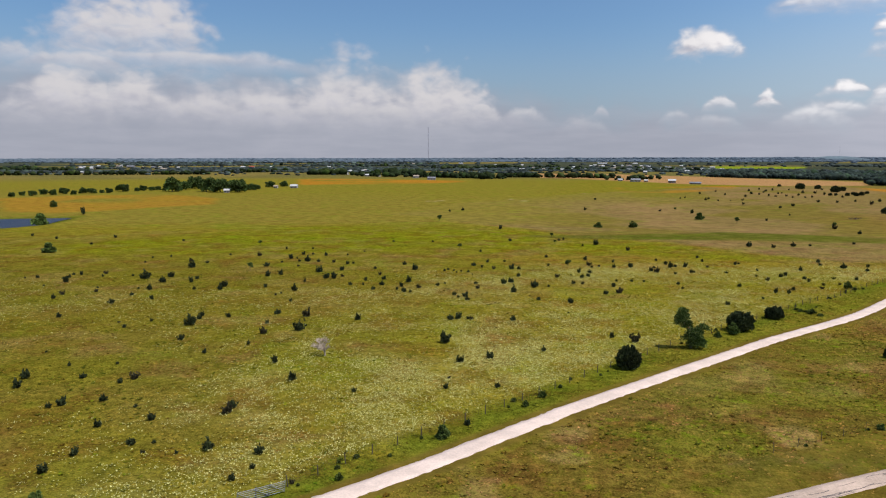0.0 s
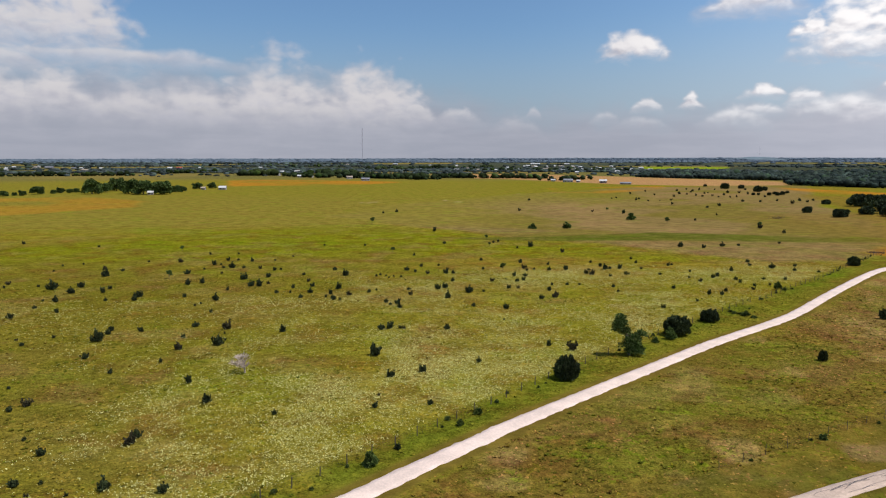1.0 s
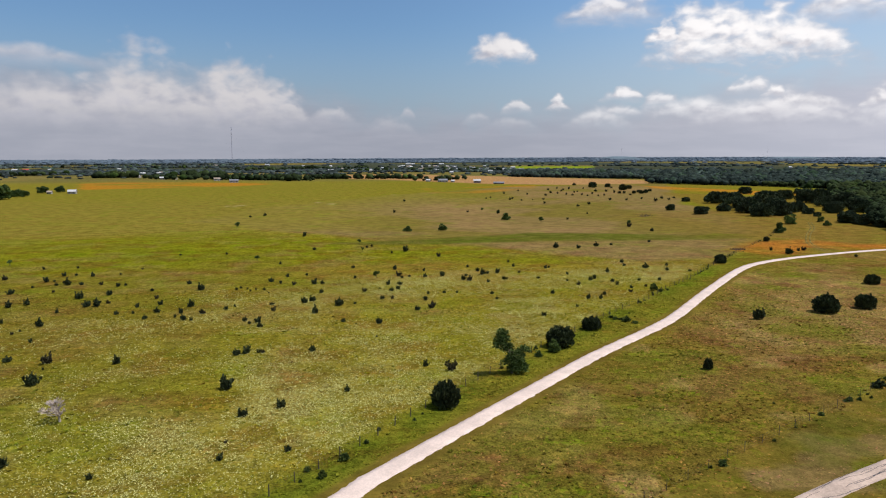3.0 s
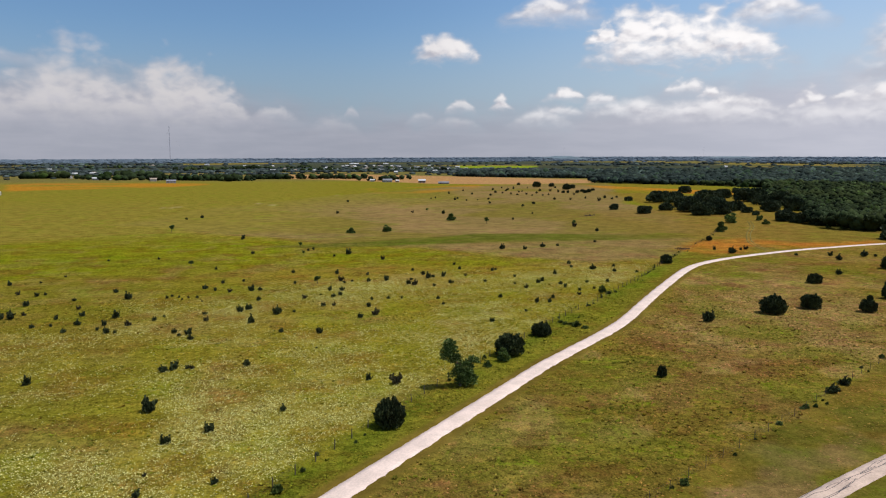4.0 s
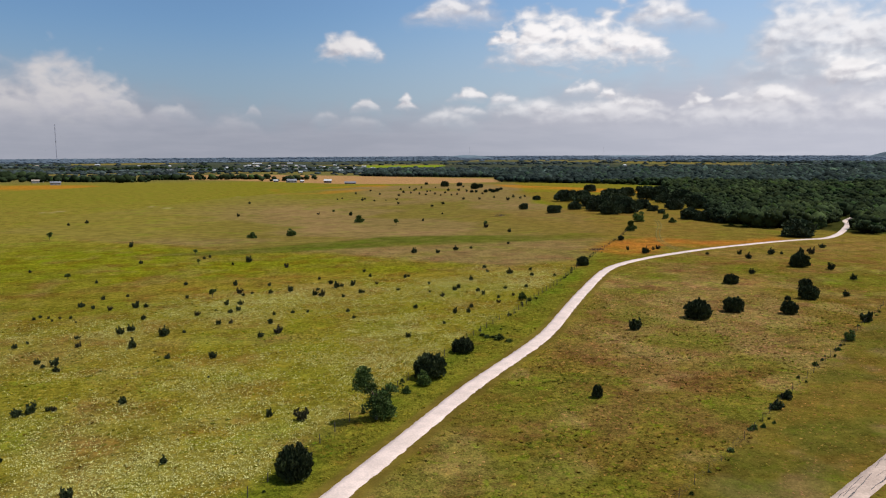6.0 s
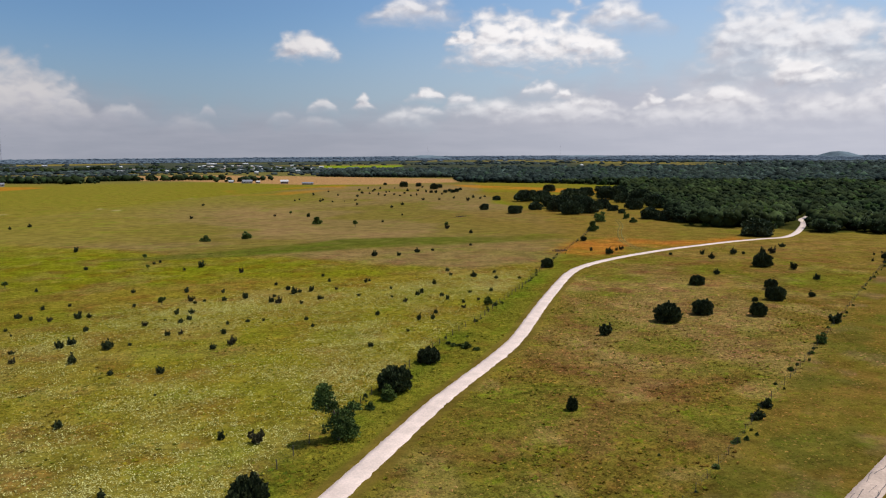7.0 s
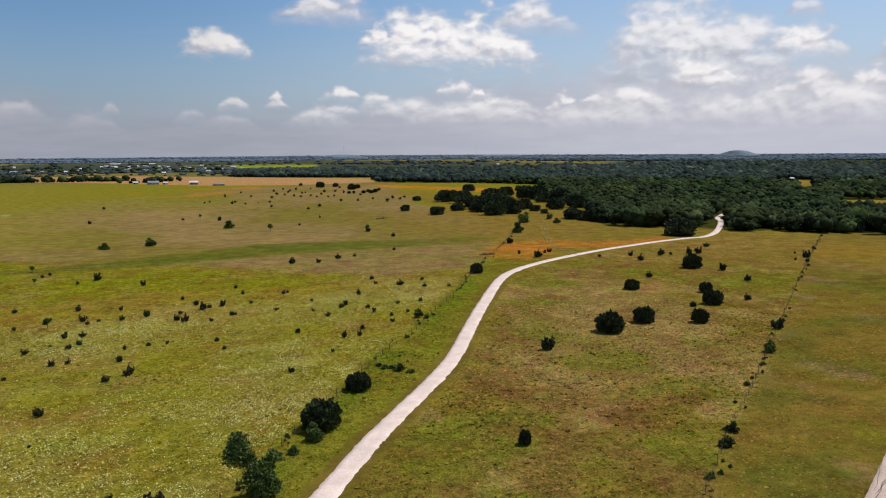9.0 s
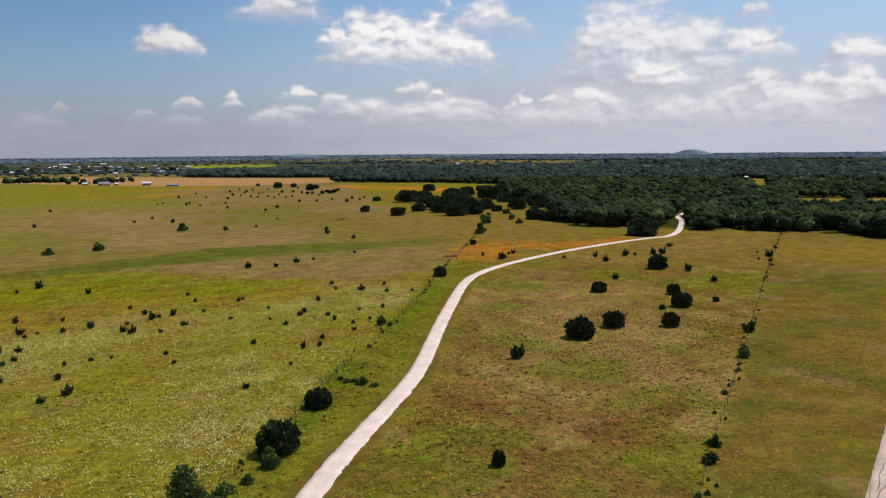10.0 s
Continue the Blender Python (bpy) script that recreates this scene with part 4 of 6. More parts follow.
stand("small", [
    (8, 317.9, 3), (20.4, 300.2, 1.4), (72.7, 326.8, 2.4), (81.7, 324.6, 1.8), (91.3, 331.1, 1.9), (99.4, 335.2, 1.4), (120.7, 346.8, 1.1), (141.3, 398.9, 2),
    (138.9, 429, 3.2), (4.2, 236.1, 1.3), (12.9, 263.3, 1.2), (12.5, 250.5, 1.2), (7.6, 250.9, 0.8), (18.2, 251.8, 1.6), (24.2, 244, 1.5), (25.8, 241.9, 1.5),
    (25.9, 252.1, 1), (30.8, 261.3, 1.5), (31.7, 254.6, 1.8), (33.4, 256.3, 1.2), (36.7, 257, 1.6), (36.9, 244.2, 1.4), (37.8, 244.4, 0.8), (29.7, 219.5, 0.9),
    (31.3, 239.4, 1), (29.9, 211.9, 0.7), (28.5, 271.1, 0.9), (44.6, 282.6, 0.9), (44.7, 271.6, 1.1), (44.1, 257.3, 0.8),
], "", MEADOW)
stand("small", [
    (48, 245.3, 1), (55, 266.5, 1.3), (56.4, 268.2, 0.9), (46.8, 219.2, 1.2), (59.2, 252.6, 0.8), (56, 239.9, 0.8), (57.6, 232.5, 1.1), (63.4, 240.4, 1.2),
    (65.5, 243.1, 1.4), (73.5, 255.6, 1.3), (69.5, 237.2, 1), (69.1, 231.8, 1.1), (71.6, 226.2, 1.1), (69.4, 220, 1.1), (85.9, 279, 1.4), (83.7, 269.8, 1.1),
    (89.5, 264.2, 2), (95.1, 258.9, 1.3), (99.3, 270.3, 0.9), (85.1, 239.3, 1.2), (76.7, 228.2, 0.8), (78.4, 239, 0.8), (54.6, 210.6, 1.4), (57.9, 210.5, 1),
    (60.7, 216.4, 1.1), (48.9, 200.3, 0.8), (38.1, 190.4, 1.2), (11.8, 201.9, 1.9), (8, 199.4, 1.3), (10.7, 211.7, 1.2),
], "", MEADOW)
stand("small", [
    (12, 221, 0.9), (16.5, 221.9, 0.9), (20, 221.6, 0.7), (7.5, 149.4, 1.3), (12, 146.5, 1.7),
], "", MEADOW)
stand("small", [
    (-90.4, 101.5, 1.7), (-88, 96.7, 1.4), (-88.3, 109.4, 0.6), (-81.2, 103.6, 1.2), (-80.6, 112.1, 0.6), (-73.4, 102.3, 1), (-72.4, 104.7, 1.4), (-76.5, 89.4, 0.9),
    (-75.2, 90.7, 1.3), (-70.5, 93.7, 1.1), (-64, 92.1, 0.6), (-58.6, 87.6, 1.1), (-64.4, 83.8, 1.1), (-49.5, 92.2, 1.3), (-49.8, 94.6, 1.3), (-53.3, 118.2, 1.3),
    (-46.3, 109.2, 1.4), (-56.2, 79.1, 1.2), (-61.1, 74.6, 1.1), (-61.3, 69.4, 1.2), (-53, 76.7, 0.6), (-53.5, 80, 0.4), (-48.9, 77.5, 0.5), (-45.6, 79.2, 1.4),
    (-38.7, 79.5, 1.1), (-37.6, 75.1, 0.7), (-38.5, 71.7, 0.9), (-31.4, 72.1, 0.5), (-34.4, 105.1, 0.8), (-20.3, 109.6, 1),
], "", MEADOW)
stand("small", [
    (-12.3, 111.8, 0.8), (-14.5, 94.3, 1), (-15.4, 128.7, 1.3), (-20.5, 125, 1.7), (-20.8, 115.1, 0.4),
], "", MEADOW)
stand("small", [
    (165.1, 241.9, 1.8), (193.2, 283.9, 2), (188.4, 272.6, 2.1), (204.7, 280.3, 2.5), (209, 279.5, 1.1), (217, 278.3, 2.7), (220.1, 276.3, 2.3), (239.6, 291.4, 2.5),
    (196.2, 241.4, 3.4), (187, 222.5, 2.2), (163.1, 201.4, 1.9), (87.6, 182.9, 2.6), (247.6, 249.7, 4.2), (271.2, 264.7, 1.5), (238, 241.7, 1.3), (253.4, 259.4, 1),
    (238, 246.8, 0.9), (159.9, 297.8, 3), (159.1, 309.7, 1.5), (169.2, 307, 1.3), (172.5, 308.9, 2), (181.2, 287.8, 1.3), (142.7, 174.6, 3.2), (86, 134.7, 1.6),
    (81.2, 131.2, 1.7),
], "", "junipers of the dry field")
stand("big", [
    (107.9, 189.3, 7), (120.8, 193.1, 6.5), (146.4, 227.7, 5.3), (191.3, 250.2, 7.3), (161.5, 214.4, 4.9), (150.7, 201.3, 6.3), (144, 201.3, 2.2), (132.1, 187.1, 5),
], "", "large junipers of the dry field")
stand("big", [
    (57.8, 143.7, 2),
], "oval dark-green juniper alone in the dry field", "large junipers of the dry field", 2.0)
stand("small", [
    (267.5, 1054.2, 5.7), (270, 968.4, 11.3), (294.8, 983.7, 7.7), (286.3, 892.5, 11.2), (304.2, 924, 7.3), (127.4, 811.2, 2.4), (149.9, 795.9, 2.4), (153.7, 871.1, 2),
    (97.3, 734.1, 1.6), (102.7, 740.8, 1.7), (118.2, 716.7, 2.2), (122.7, 730.1, 2.2), (127.6, 708.2, 1.6), (139.3, 712.6, 1.1), (150.7, 717.1, 2.2), (165, 772.3, 2.9),
    (142.3, 673.4, 2), (194.4, 893.9, 3.4), (181.6, 824.7, 3.8), (216, 941, 2.2), (202.7, 861.6, 2.6), (186.8, 811.3, 1.9), (211.8, 890.5, 3.4), (190.4, 787.5, 2.4),
    (226.5, 921.2, 2.8), (194.2, 775.9, 3), (210.6, 831.9, 2.6), (217.2, 844.3, 1.9), (206.2, 784, 2.4), (206.5, 762.8, 1.8),
], "", "junipers of the far pasture")
stand("small", [
    (248.4, 934.7, 2.2), (241.4, 853.9, 4), (223, 803.6, 2.5), (217.2, 760.1, 1.8), (225.8, 768.5, 2.4), (253, 851.6, 2.7), (211.1, 699.6, 3.2), (253.5, 823, 3.2),
    (288.5, 945.6, 3), (255.1, 809.4, 4.4), (259.9, 808.3, 3.8), (225.2, 694.7, 3.2), (255, 772.6, 2.4), (270.3, 806.1, 4.4), (284.2, 830.8, 5.2), (278.2, 804.4, 5.1),
    (287.1, 816.1, 5.2), (306.5, 856.3, 4.8), (243.6, 705.5, 2.2), (244.4, 671, 3.2), (264.2, 708.1, 3.4), (264.4, 689.6, 2.7), (278.6, 713.5, 2.8), (163.1, 635.5, 2.9),
    (178, 654.8, 2.5), (148.8, 553.9, 1.7), (64, 595.4, 1.8), (16.3, 698.1, 2.1), (5.8, 579.8, 2.5), (-81.9, 522.3, 1.9),
], "", "junipers of the far pasture")
stand("small", [
    (-89.3, 508.6, 1.5), (86.3, 582.6, 3), (121.4, 503.3, 1.5),
], "", "junipers of the far pasture")
stand("leafy", [
    (41.7, 103.3, 1.6), (57.6, 114.9, 0.6), (64.1, 119.4, 1.2), (71.7, 125.1, 1.4), (80.8, 131.7, 1.7), (86, 135.4, 1.6), (59.9, 125, 0.6),
], "", "bushes along the verge fence", 0.7)
stand("scrub", [
    (53.5, 187.1, 1.4), (55.7, 182.9, 2.2), (57.1, 180.7, 1.7), (77.9, 219.7, 1.6), (81, 222.5, 1.1), (102, 256.5, 1.3), (66.5, 204.5, 1.2), (59.4, 191.6, 0.8),
    (55, 184.8, 1.4),
], "dark green weedy bush along the lane fence", "weeds along the lane fence", 0.7)
stand("leafy", [
    (125.2, 161.9, 3), (116.7, 156.2, 1.3), (72.3, 125.1, 1.1),
], "", "bushes along the verge fence")
stand("scrub", [
    (104.3, 148.7, 1.2), (108, 150.9, 0.8), (230.2, 235.3, 1.3), (-7.1, 103.4, 1.4), (-4.8, 108.3, 1.6), (-26.5, 74.1, 1), (-22.4, 81.7, 0.7), (76.6, 221.5, 2.6),
    (53.9, 185.1, 1.4),
], "", "weeds along the fences")
stand("sapling", [
    (-132, 286.1, 2.5), (-80.8, 423.2, 4), (-47.4, 292.6, 2.1), (-2.9, 248.6, 2.7), (-12, 347.4, 2.2), (-9.4, 318.2, 2), (97.8, 477.1, 4.2), (-105.4, 219.4, 2.3),
    (76.7, 605, 3.1), (86.3, 582.6, 2.6), (139.9, 432.9, 3),
], "", "small trees of the pasture")
stand("oak", [
    (206.4, 539.1, 8.4), (270.1, 663.9, 9.2), (206.7, 487.3, 10.5), (284.5, 635.2, 23), (230.6, 505.2, 11.1), (387.6, 787.6, 17.9), (285.2, 604, 22), (240.8, 486.5, 19.6),
    (234.6, 461.9, 16.9), (248.5, 513.7, 17.6), (248.8, 466.2, 16.2), (375.1, 683.7, 17.2), (363.3, 630.1, 21.4), (369.4, 619.3, 19.9), (316.5, 606.6, 27.5), (268.7, 510.7, 18.9),
    (278.6, 497.7, 16.6), (265.3, 422.1, 13.5), (268.2, 411.8, 11.6),
], "", "live oaks at the wood")
stand("shade", [
    (-512.3, 587.7, 8.3), (-517.3, 606.9, 7.1), (-508, 609.6, 8.5), (-513.5, 630.6, 10.1), (-497.1, 623.3, 8.5), (-502.3, 645.1, 10.1), (-485.1, 637.2, 7.1), (-491.6, 659.5, 8.7),
    (-484.3, 662.5, 13.1), (-480.5, 674.2, 6.7), (-473.7, 676.5, 8.9), (-477.3, 703.9, 18.1), (-468.7, 717.1, 7.6), (-470.3, 731.3, 9.3), (-461.5, 733.6, 9.2), (-462.6, 747.6, 7.8),
    (-427.9, 718, 22.2), (-435.4, 757.7, 18.6), (-440.6, 788.3, 22.4), (-393.8, 727.7, 24.8), (-373.3, 719.7, 24.4), (-356.4, 724.5, 25.8), (-367.3, 775.1, 15.2), (-359.8, 776.7, 13.7),
    (-376.2, 854.6, 13.2), (-366.4, 875.9, 13.5),
], "broad green shade tree in a farm tree row", "farm tree rows")
stand("big", [
    (9.5, 127.3, 5.2),
], "tall dense dark-green juniper beside the lane fence", "junipers beside the lane", 1.3)
stand("big", [
    (35.2, 161.5, 6.3), (45.6, 175.6, 5.5),
], "dense dark-green juniper beside the lane fence", "junipers beside the lane")
stand("big", [
    (121.3, 275.2, 5.1), (174.8, 343.2, 3.9),
], "dense dark-green juniper beside the lane fence", "junipers beside the lane")
stand("leafy", [
    (29.4, 154.2, 1.9), (33, 157.5, 2.9),
], "dark leafy bush beside the lane fence", "bushes beside the lane")
stand("leafy", [
    (-17.1, 88.8, 2.8), (-56.9, 63.1, 1.8), (-201.8, 246.4, 6.5),
], "", "leafy bushes")
stand("leafy", [
    (-378.9, 474.1, 8), (-285.3, 345.8, 11.2),
], "open leafy tree beside the stock pond", "trees by the pond")
stand("small", [
    (-312.7, 417.2, 2.4),
], "", "trees by the pond", 2.0)
stand("leafy", [
    (11.9, 412.3, 6.1), (30.8, 420, 5.9), (81.9, 517.3, 9.8),
], "rounded olive-green mesquite bush on the pasture", "bushes of the pasture", 0.85)
stand("oak", [
    (268.7, 419.4, 10), (270.6, 400.5, 8.4), (295.4, 381.4, 11), (316.1, 389.6, 11.6), (308.6, 336.8, 8), (330.3, 323, 8.2), (337.6, 308.7, 10), (348.7, 301, 8.2),
    (353.1, 286.1, 10.6), (349.9, 270.4, 10.9), (338.6, 389.5, 10.6), (323.8, 356.4, 8.5),
], "dark oak at the edge of the wood", "oaks at the wood edge")
stand("leafy", [
    (272.7, 381, 4.4), (313.1, 332.7, 4.3), (251.1, 425.9, 5), (294.8, 354.8, 5.6), (267.7, 386.9, 3.8),
], "light green young tree at the edge of the wood", "young trees at the wood edge")
stand("leafy", [
    (200.4, 378.4, 7.4), (228.6, 417.5, 8.3), (243.5, 407.6, 5.5),
], "bright green leafy tree on the fence line", "fence-line trees")
stand("oak", [
    (273.5, 475.8, 8.4), (269, 458.1, 6.7), (268.7, 488.1, 10.1), (267.2, 500.6, 8.7), (303, 533.2, 8.6), (298.8, 488.5, 15.1), (346.6, 578.4, 13.9), (285.5, 450.7, 9.3),
    (364, 577.6, 20.1), (326.7, 504, 15.8),
], "", "live oaks at the wood")
stand("oak", [
    (263.1, 331.4, 19.9),
], "broad low live oak beside the farm lane", "live oaks at the wood", 0.74)



def tree_by_fence():
    """The leaning two-part hackberry by the lane fence: a high round crown on the west, a low mass on the east."""
    blobs = [(-1.6, 0, 5.4, 0.95, 1.0), (0.2, 0, 2.3, 0.95, 0.95), (-2.1, -0.3, 4.7, 0.75, 0.8), (-1.2, 0.3, 4.7, 0.8, 0.9), (2.1, 0.2, 3.4, 0.6, 0.45), (0.7, -0.3, 0.9, 1.2, 0.9),
             (-1.4, -0.1, 6.3, 0.55, 0.55), (-1.9, 0.2, 5.9, 0.55, 0.5), (-0.9, 0, 4.1, 0.85, 0.9), (-0.35, 0, 3.3, 0.9, 0.9), (0.9, 0, 2.0, 1.0, 0.95), (-0.5, -0.3, 1.3, 1.1, 1.0),
             (1.5, 0, 1.2, 0.85, 0.8), (1.3, 0.2, 3.1, 0.55, 0.4), (2.9, 0.2, 3.1, 0.5, 0.4), (1.9, 0.2, 2.5, 0.4, 0.4)]
    ob = plant("hackberry", rng, blobs[:6] + split_blobs(rng, blobs, 6, 0.45), 5200, 0.2, M_HACKBERRY, 0.2, "two-crowned hackberry tree leaning over the wire fence", "tree", 0.3, 0.42, 1.4)
    ob.matrix_basis = pose(22.4, 144.0, 0, 0, 0, 15) @ Matrix.Scale(1.2, 4)


def dead_tree(x, y, size):
    """A leafless grey bush: stems that fork three times into fine twigs."""
    root = new("dead_bush")
    r = np.random.default_rng(8)
    bm, fine = bmesh.new(), bmesh.new()

    def grow(p, d, length, rad, level):
        q = p + d * length
        limb(bm if level < 2 else fine, p, q, max(rad, 0.036), max(rad * 0.6, 0.026), 5 if level < 2 else 3)
        if level < 4:
            for _ in range(4 if level else 7):
                e = (d + Vector(r.normal(size=3)) * (0.55 if level else 0.5)).normalized()
                e.z = abs(e.z) * 0.8 + 0.15
                grow(q if level else p + d * length * r.uniform(0.3, 1), e.normalized(), length * r.uniform(0.6, 0.8), rad * 0.6, level + 1)

    grow(Vector((0, 0, -0.1)), Vector((0, 0, 1)), size * 0.3, size * 0.04, 0)
    part("stem", bm, M_DEAD, root)
    part("twigs", fine, M_DEAD, root)
    root.location = (x, y, 0)
    tagged(root, "leafless grey dead bush standing in bright grass", "dead bush")


tree_by_fence()
dead_tree(-46.2, 125.0, 4.8)



def twig_clump(x, y, size, label):
    root = new("brush_pile")
    bm = bmesh.new()
    r = np.random.default_rng(int(abs(x)))
    for _ in range(140):
        p = Vector((r.normal() * size * 0.3, r.normal() * size * 0.14, 0))
        d = Vector((r.normal(), r.normal(), 0.5 + r.random())).normalized()
        limb(bm, p, p + d * size * r.uniform(0.12, 0.3), 0.04, 0.015, 3)
    part("branches", bm, M_BRUSH, root)
    root.location = (x, y, float(height(x, y)))
    tagged(root, label, "brush pile")


twig_clump(171.1, 493.4, 7.0, "brown heap of dead brush on the pasture")
twig_clump(146.9, 313.5, 5.5, "leafless greyish thicket on the fence line")


def weeds_along(line, n, seed, group, reach):
    """Weeds and bushes that have come up along a fence."""
    r = np.random.default_rng(seed)
    pts = curve_through(line, 1.0)
    spots = []
    for i in r.integers(4, len(pts) - 4, n):
        spots.append((pts[i][0] + r.normal() * reach, pts[i][1] + r.normal() * reach, r.uniform(0.35, 0.95)))
    for k in range(0, n, 3):
        stand("scrub", spots[k : k + 2], "", group)
        stand("leafy", spots[k + 2 : k + 3], "low green bush grown up along the wire fence", group)


weeds_along(FENCE_WEST, 75, 31, "weeds along the lane fence", 0.8)
weeds_along(FENCE_EAST, 54, 32, "weeds along the verge fence", 0.5)


# ---- fences, gate ----
def fence(name, line, label, posts_every, seed, thick=0.075):
    pts = curve_through(line, 0.5)
    seg = np.concatenate([[0], np.cumsum(np.hypot(*np.diff(pts, axis=0).T))])
    at = np.arange(0, seg[-1], posts_every)
    xs, ys = np.interp(at, seg, pts[:, 0]), np.interp(at, seg, pts[:, 1])
    root = tagged(new(name), label, "fence")
    r = np.random.default_rng(seed)
    shapes = []
    for h in (1.35, 1.25, 1.42):
        bm = bmesh.new()
        limb(bm, (0, 0, -0.3), (r.normal() * 0.04, r.normal() * 0.04, h), thick, thick * 0.8, 6)
        mesh = bpy.data.meshes.new("post")
        bm.to_mesh(mesh)
        bm.free()
        mesh.materials.append(M_POST)
        shapes.append(mesh)
    for i, (x, y) in enumerate(zip(xs, ys)):
        p = part("post", shapes[i % 3], M_POST, root)
        p.matrix_basis = pose(x, y, float(height(x, y)), r.normal() * 2, r.normal() * 2, i * 40)
    for z in (0.3, 0.6, 0.9, 1.15):
        bm = bmesh.new()
        for a, b, c, d in zip(xs, ys, xs[1:], ys[1:]):
            limb(bm, (a, b, float(height(a, b)) + z), (c, d, float(height(c, d)) + z), 0.006, 0.006, 3)
        part("wire", bm, M_WIRE, root)


fence("wire_fence", FENCE_WEST, "barbed-wire fence on weathered cedar posts along the lane", 4.2, 3)
fence("wire_fence", FENCE_EAST, "overgrown wire fence on thin posts beside the mown verge", 4.4, 5, 0.04)


def gate():
    """A tubular farm gate with slanting braces, ajar, near the fence corner."""
    root = tagged(new("farm_gate"), "galvanised tubular steel farm gate with slanting braces", "gate")
    long, tall = 5.4, 1.5
    for z in (0.22, 0.5, 0.78, 1.06, 1.3, tall):
        bm = bmesh.new()
        limb(bm, (0, 0, z), (long, 0, z), 0.035, 0.035, 8)
        part("rail", bm, M_PIPE, root)
    for x in (0.0, long):
        bm = bmesh.new()
        limb(bm, (x, 0, 0.12), (x, 0, tall + 0.05), 0.045, 0.045, 8)
        part("upright", bm, M_PIPE, root)
    for x in (0.0, 1.8, 3.6):
        bm = bmesh.new()
        limb(bm, (x, 0.05, 0.22), (x + 1.8, 0.05, tall), 0.03, 0.03, 8)
        part("brace", bm, M_PIPE, root)
    root.matrix_basis = pose(-31.4, 69.9, 0, -12, 0, -135)


gate()


# ---- pond ----
def pond():
    bm = bmesh.new()
    pts = curve_through(POND + POND[:1], 3.0)[:-1]
    bm.faces.new([bm.verts.new((x, y, -0.12)) for x, y in pts])
    bm.normal_update()
    if bm.faces[:][0].normal.z < 0:
        bmesh.ops.reverse_faces(bm, faces=bm.faces)
    ob = part("water", bm, M_WATER)
    tagged(ob, "dark blue stock pond with a grassy bank", "pond", kind="structure")


pond()


# ---- woods ----
def lobed(r, spots, lobes, flat):
    """Splits crowns (x, y, radius, height of the middle) into a middle mass and smaller lobes round it."""
    n = len(spots)
    out = [np.column_stack([spots[:, :2], spots[:, 2] * 0.78, spots[:, 3]])]
    for k in range(lobes):
        a = r.uniform(0, 6.28, n) + k * 6.28 / lobes
        up = r.uniform(-0.25, 0.85, n)
        reach = spots[:, 2] * np.sqrt(1 - up * up) * r.uniform(0.5, 0.75, n)
        out.append(np.column_stack([spots[:, 0] + np.cos(a) * reach, spots[:, 1] + np.sin(a) * reach, spots[:, 2] * r.uniform(0.32, 0.55, n), spots[:, 3] + up * spots[:, 2] * flat * 0.7]))
    return np.concatenate(out)


def crowns(name, spots, mat, sub, label, seed, flat=0.8, lobes=0, tint=0.26):
    """Many tree crowns joined: rough lobed masses set side by side. spots: x, y, radius, height of the middle."""
    r = np.random.default_rng(seed)
    tone = np.exp(r.normal(size=len(spots)) * tint)[:, None] * np.array([1.0, 1.0, 1.0]) + (r.random((len(spots), 1)) < 0.12) * np.array([0.35, 0.55, 0.1])
    if lobes:
        spots = lobed(r, spots, lobes, flat)
        tone = np.tile(tone, (lobes + 1, 1))
    forms = []
    for _ in range(8):
        v, t = BALL[sub]
        w = v / np.linalg.norm(v, axis=1)[:, None]
        bumpy = 1 + 0.22 * np.sin(w @ r.normal(size=(3, 5)) * 4.5 + r.uniform(0, 6, 5)).sum(1) / 2.2 + 0.07 * r.normal(size=len(v))
        forms.append(v * bumpy[:, None])
    t = BALL[sub][1]
    pick = r.integers(0, 8, len(spots))
    turn = r.uniform(0, 6.28, len(spots))
    v = np.array(forms)[pick]
    c, s = np.cos(turn)[:, None], np.sin(turn)[:, None]
    v = np.stack([v[..., 0] * c - v[..., 1] * s, v[..., 0] * s + v[..., 1] * c, v[..., 2] * flat], -1)
    v = v * spots[:, None, 2:3]
    v[..., 0] += spots[:, None, 0]
    v[..., 1] += spots[:, None, 1]
    v[..., 2] += spots[:, None, 3] + height(spots[:, 0], spots[:, 1])[:, None]
    tris = t[None] + (np.arange(len(spots)) * v.shape[1])[:, None, None]
    per = v.shape[1]
    mesh = quick_mesh(name, v.reshape(-1, 3), tris.reshape(-1, 3), mat, True)
    colour_attr(mesh, "tint", np.repeat(tone, per, axis=0))
    tagged(new(name, mesh), label, "woodland", kind="stuff")
    return spots


def in_woods(x, y):
    d = depth_in(WOODS, x, y)
    keep = d > 0
    for poly in CLEARINGS:
        keep &= depth_in(poly, x, y) < -3
    keep &= np.abs(off_line(ROAD, x, y)) > 6.5
    return keep


def scatter(r, rmin, rmax, a0, a1, spacing):
    """Random places in a fan about the walk; spacing(d) is their mean distance apart."""
    rad = np.geomspace(rmin, rmax, 400)
    dens = rad / np.array([spacing(d) ** 2 for d in rad])
    total = np.concatenate([[0], np.cumsum((dens[1:] + dens[:-1]) / 2 * np.diff(rad))])
    n = int(total[-1] * math.radians(a1 - a0))
    q = np.interp(r.random(n) * total[-1], total, rad)
    a = np.radians(r.uniform(a0, a1, n))
    return 4 + q * np.sin(a), 35 + q * np.cos(a)


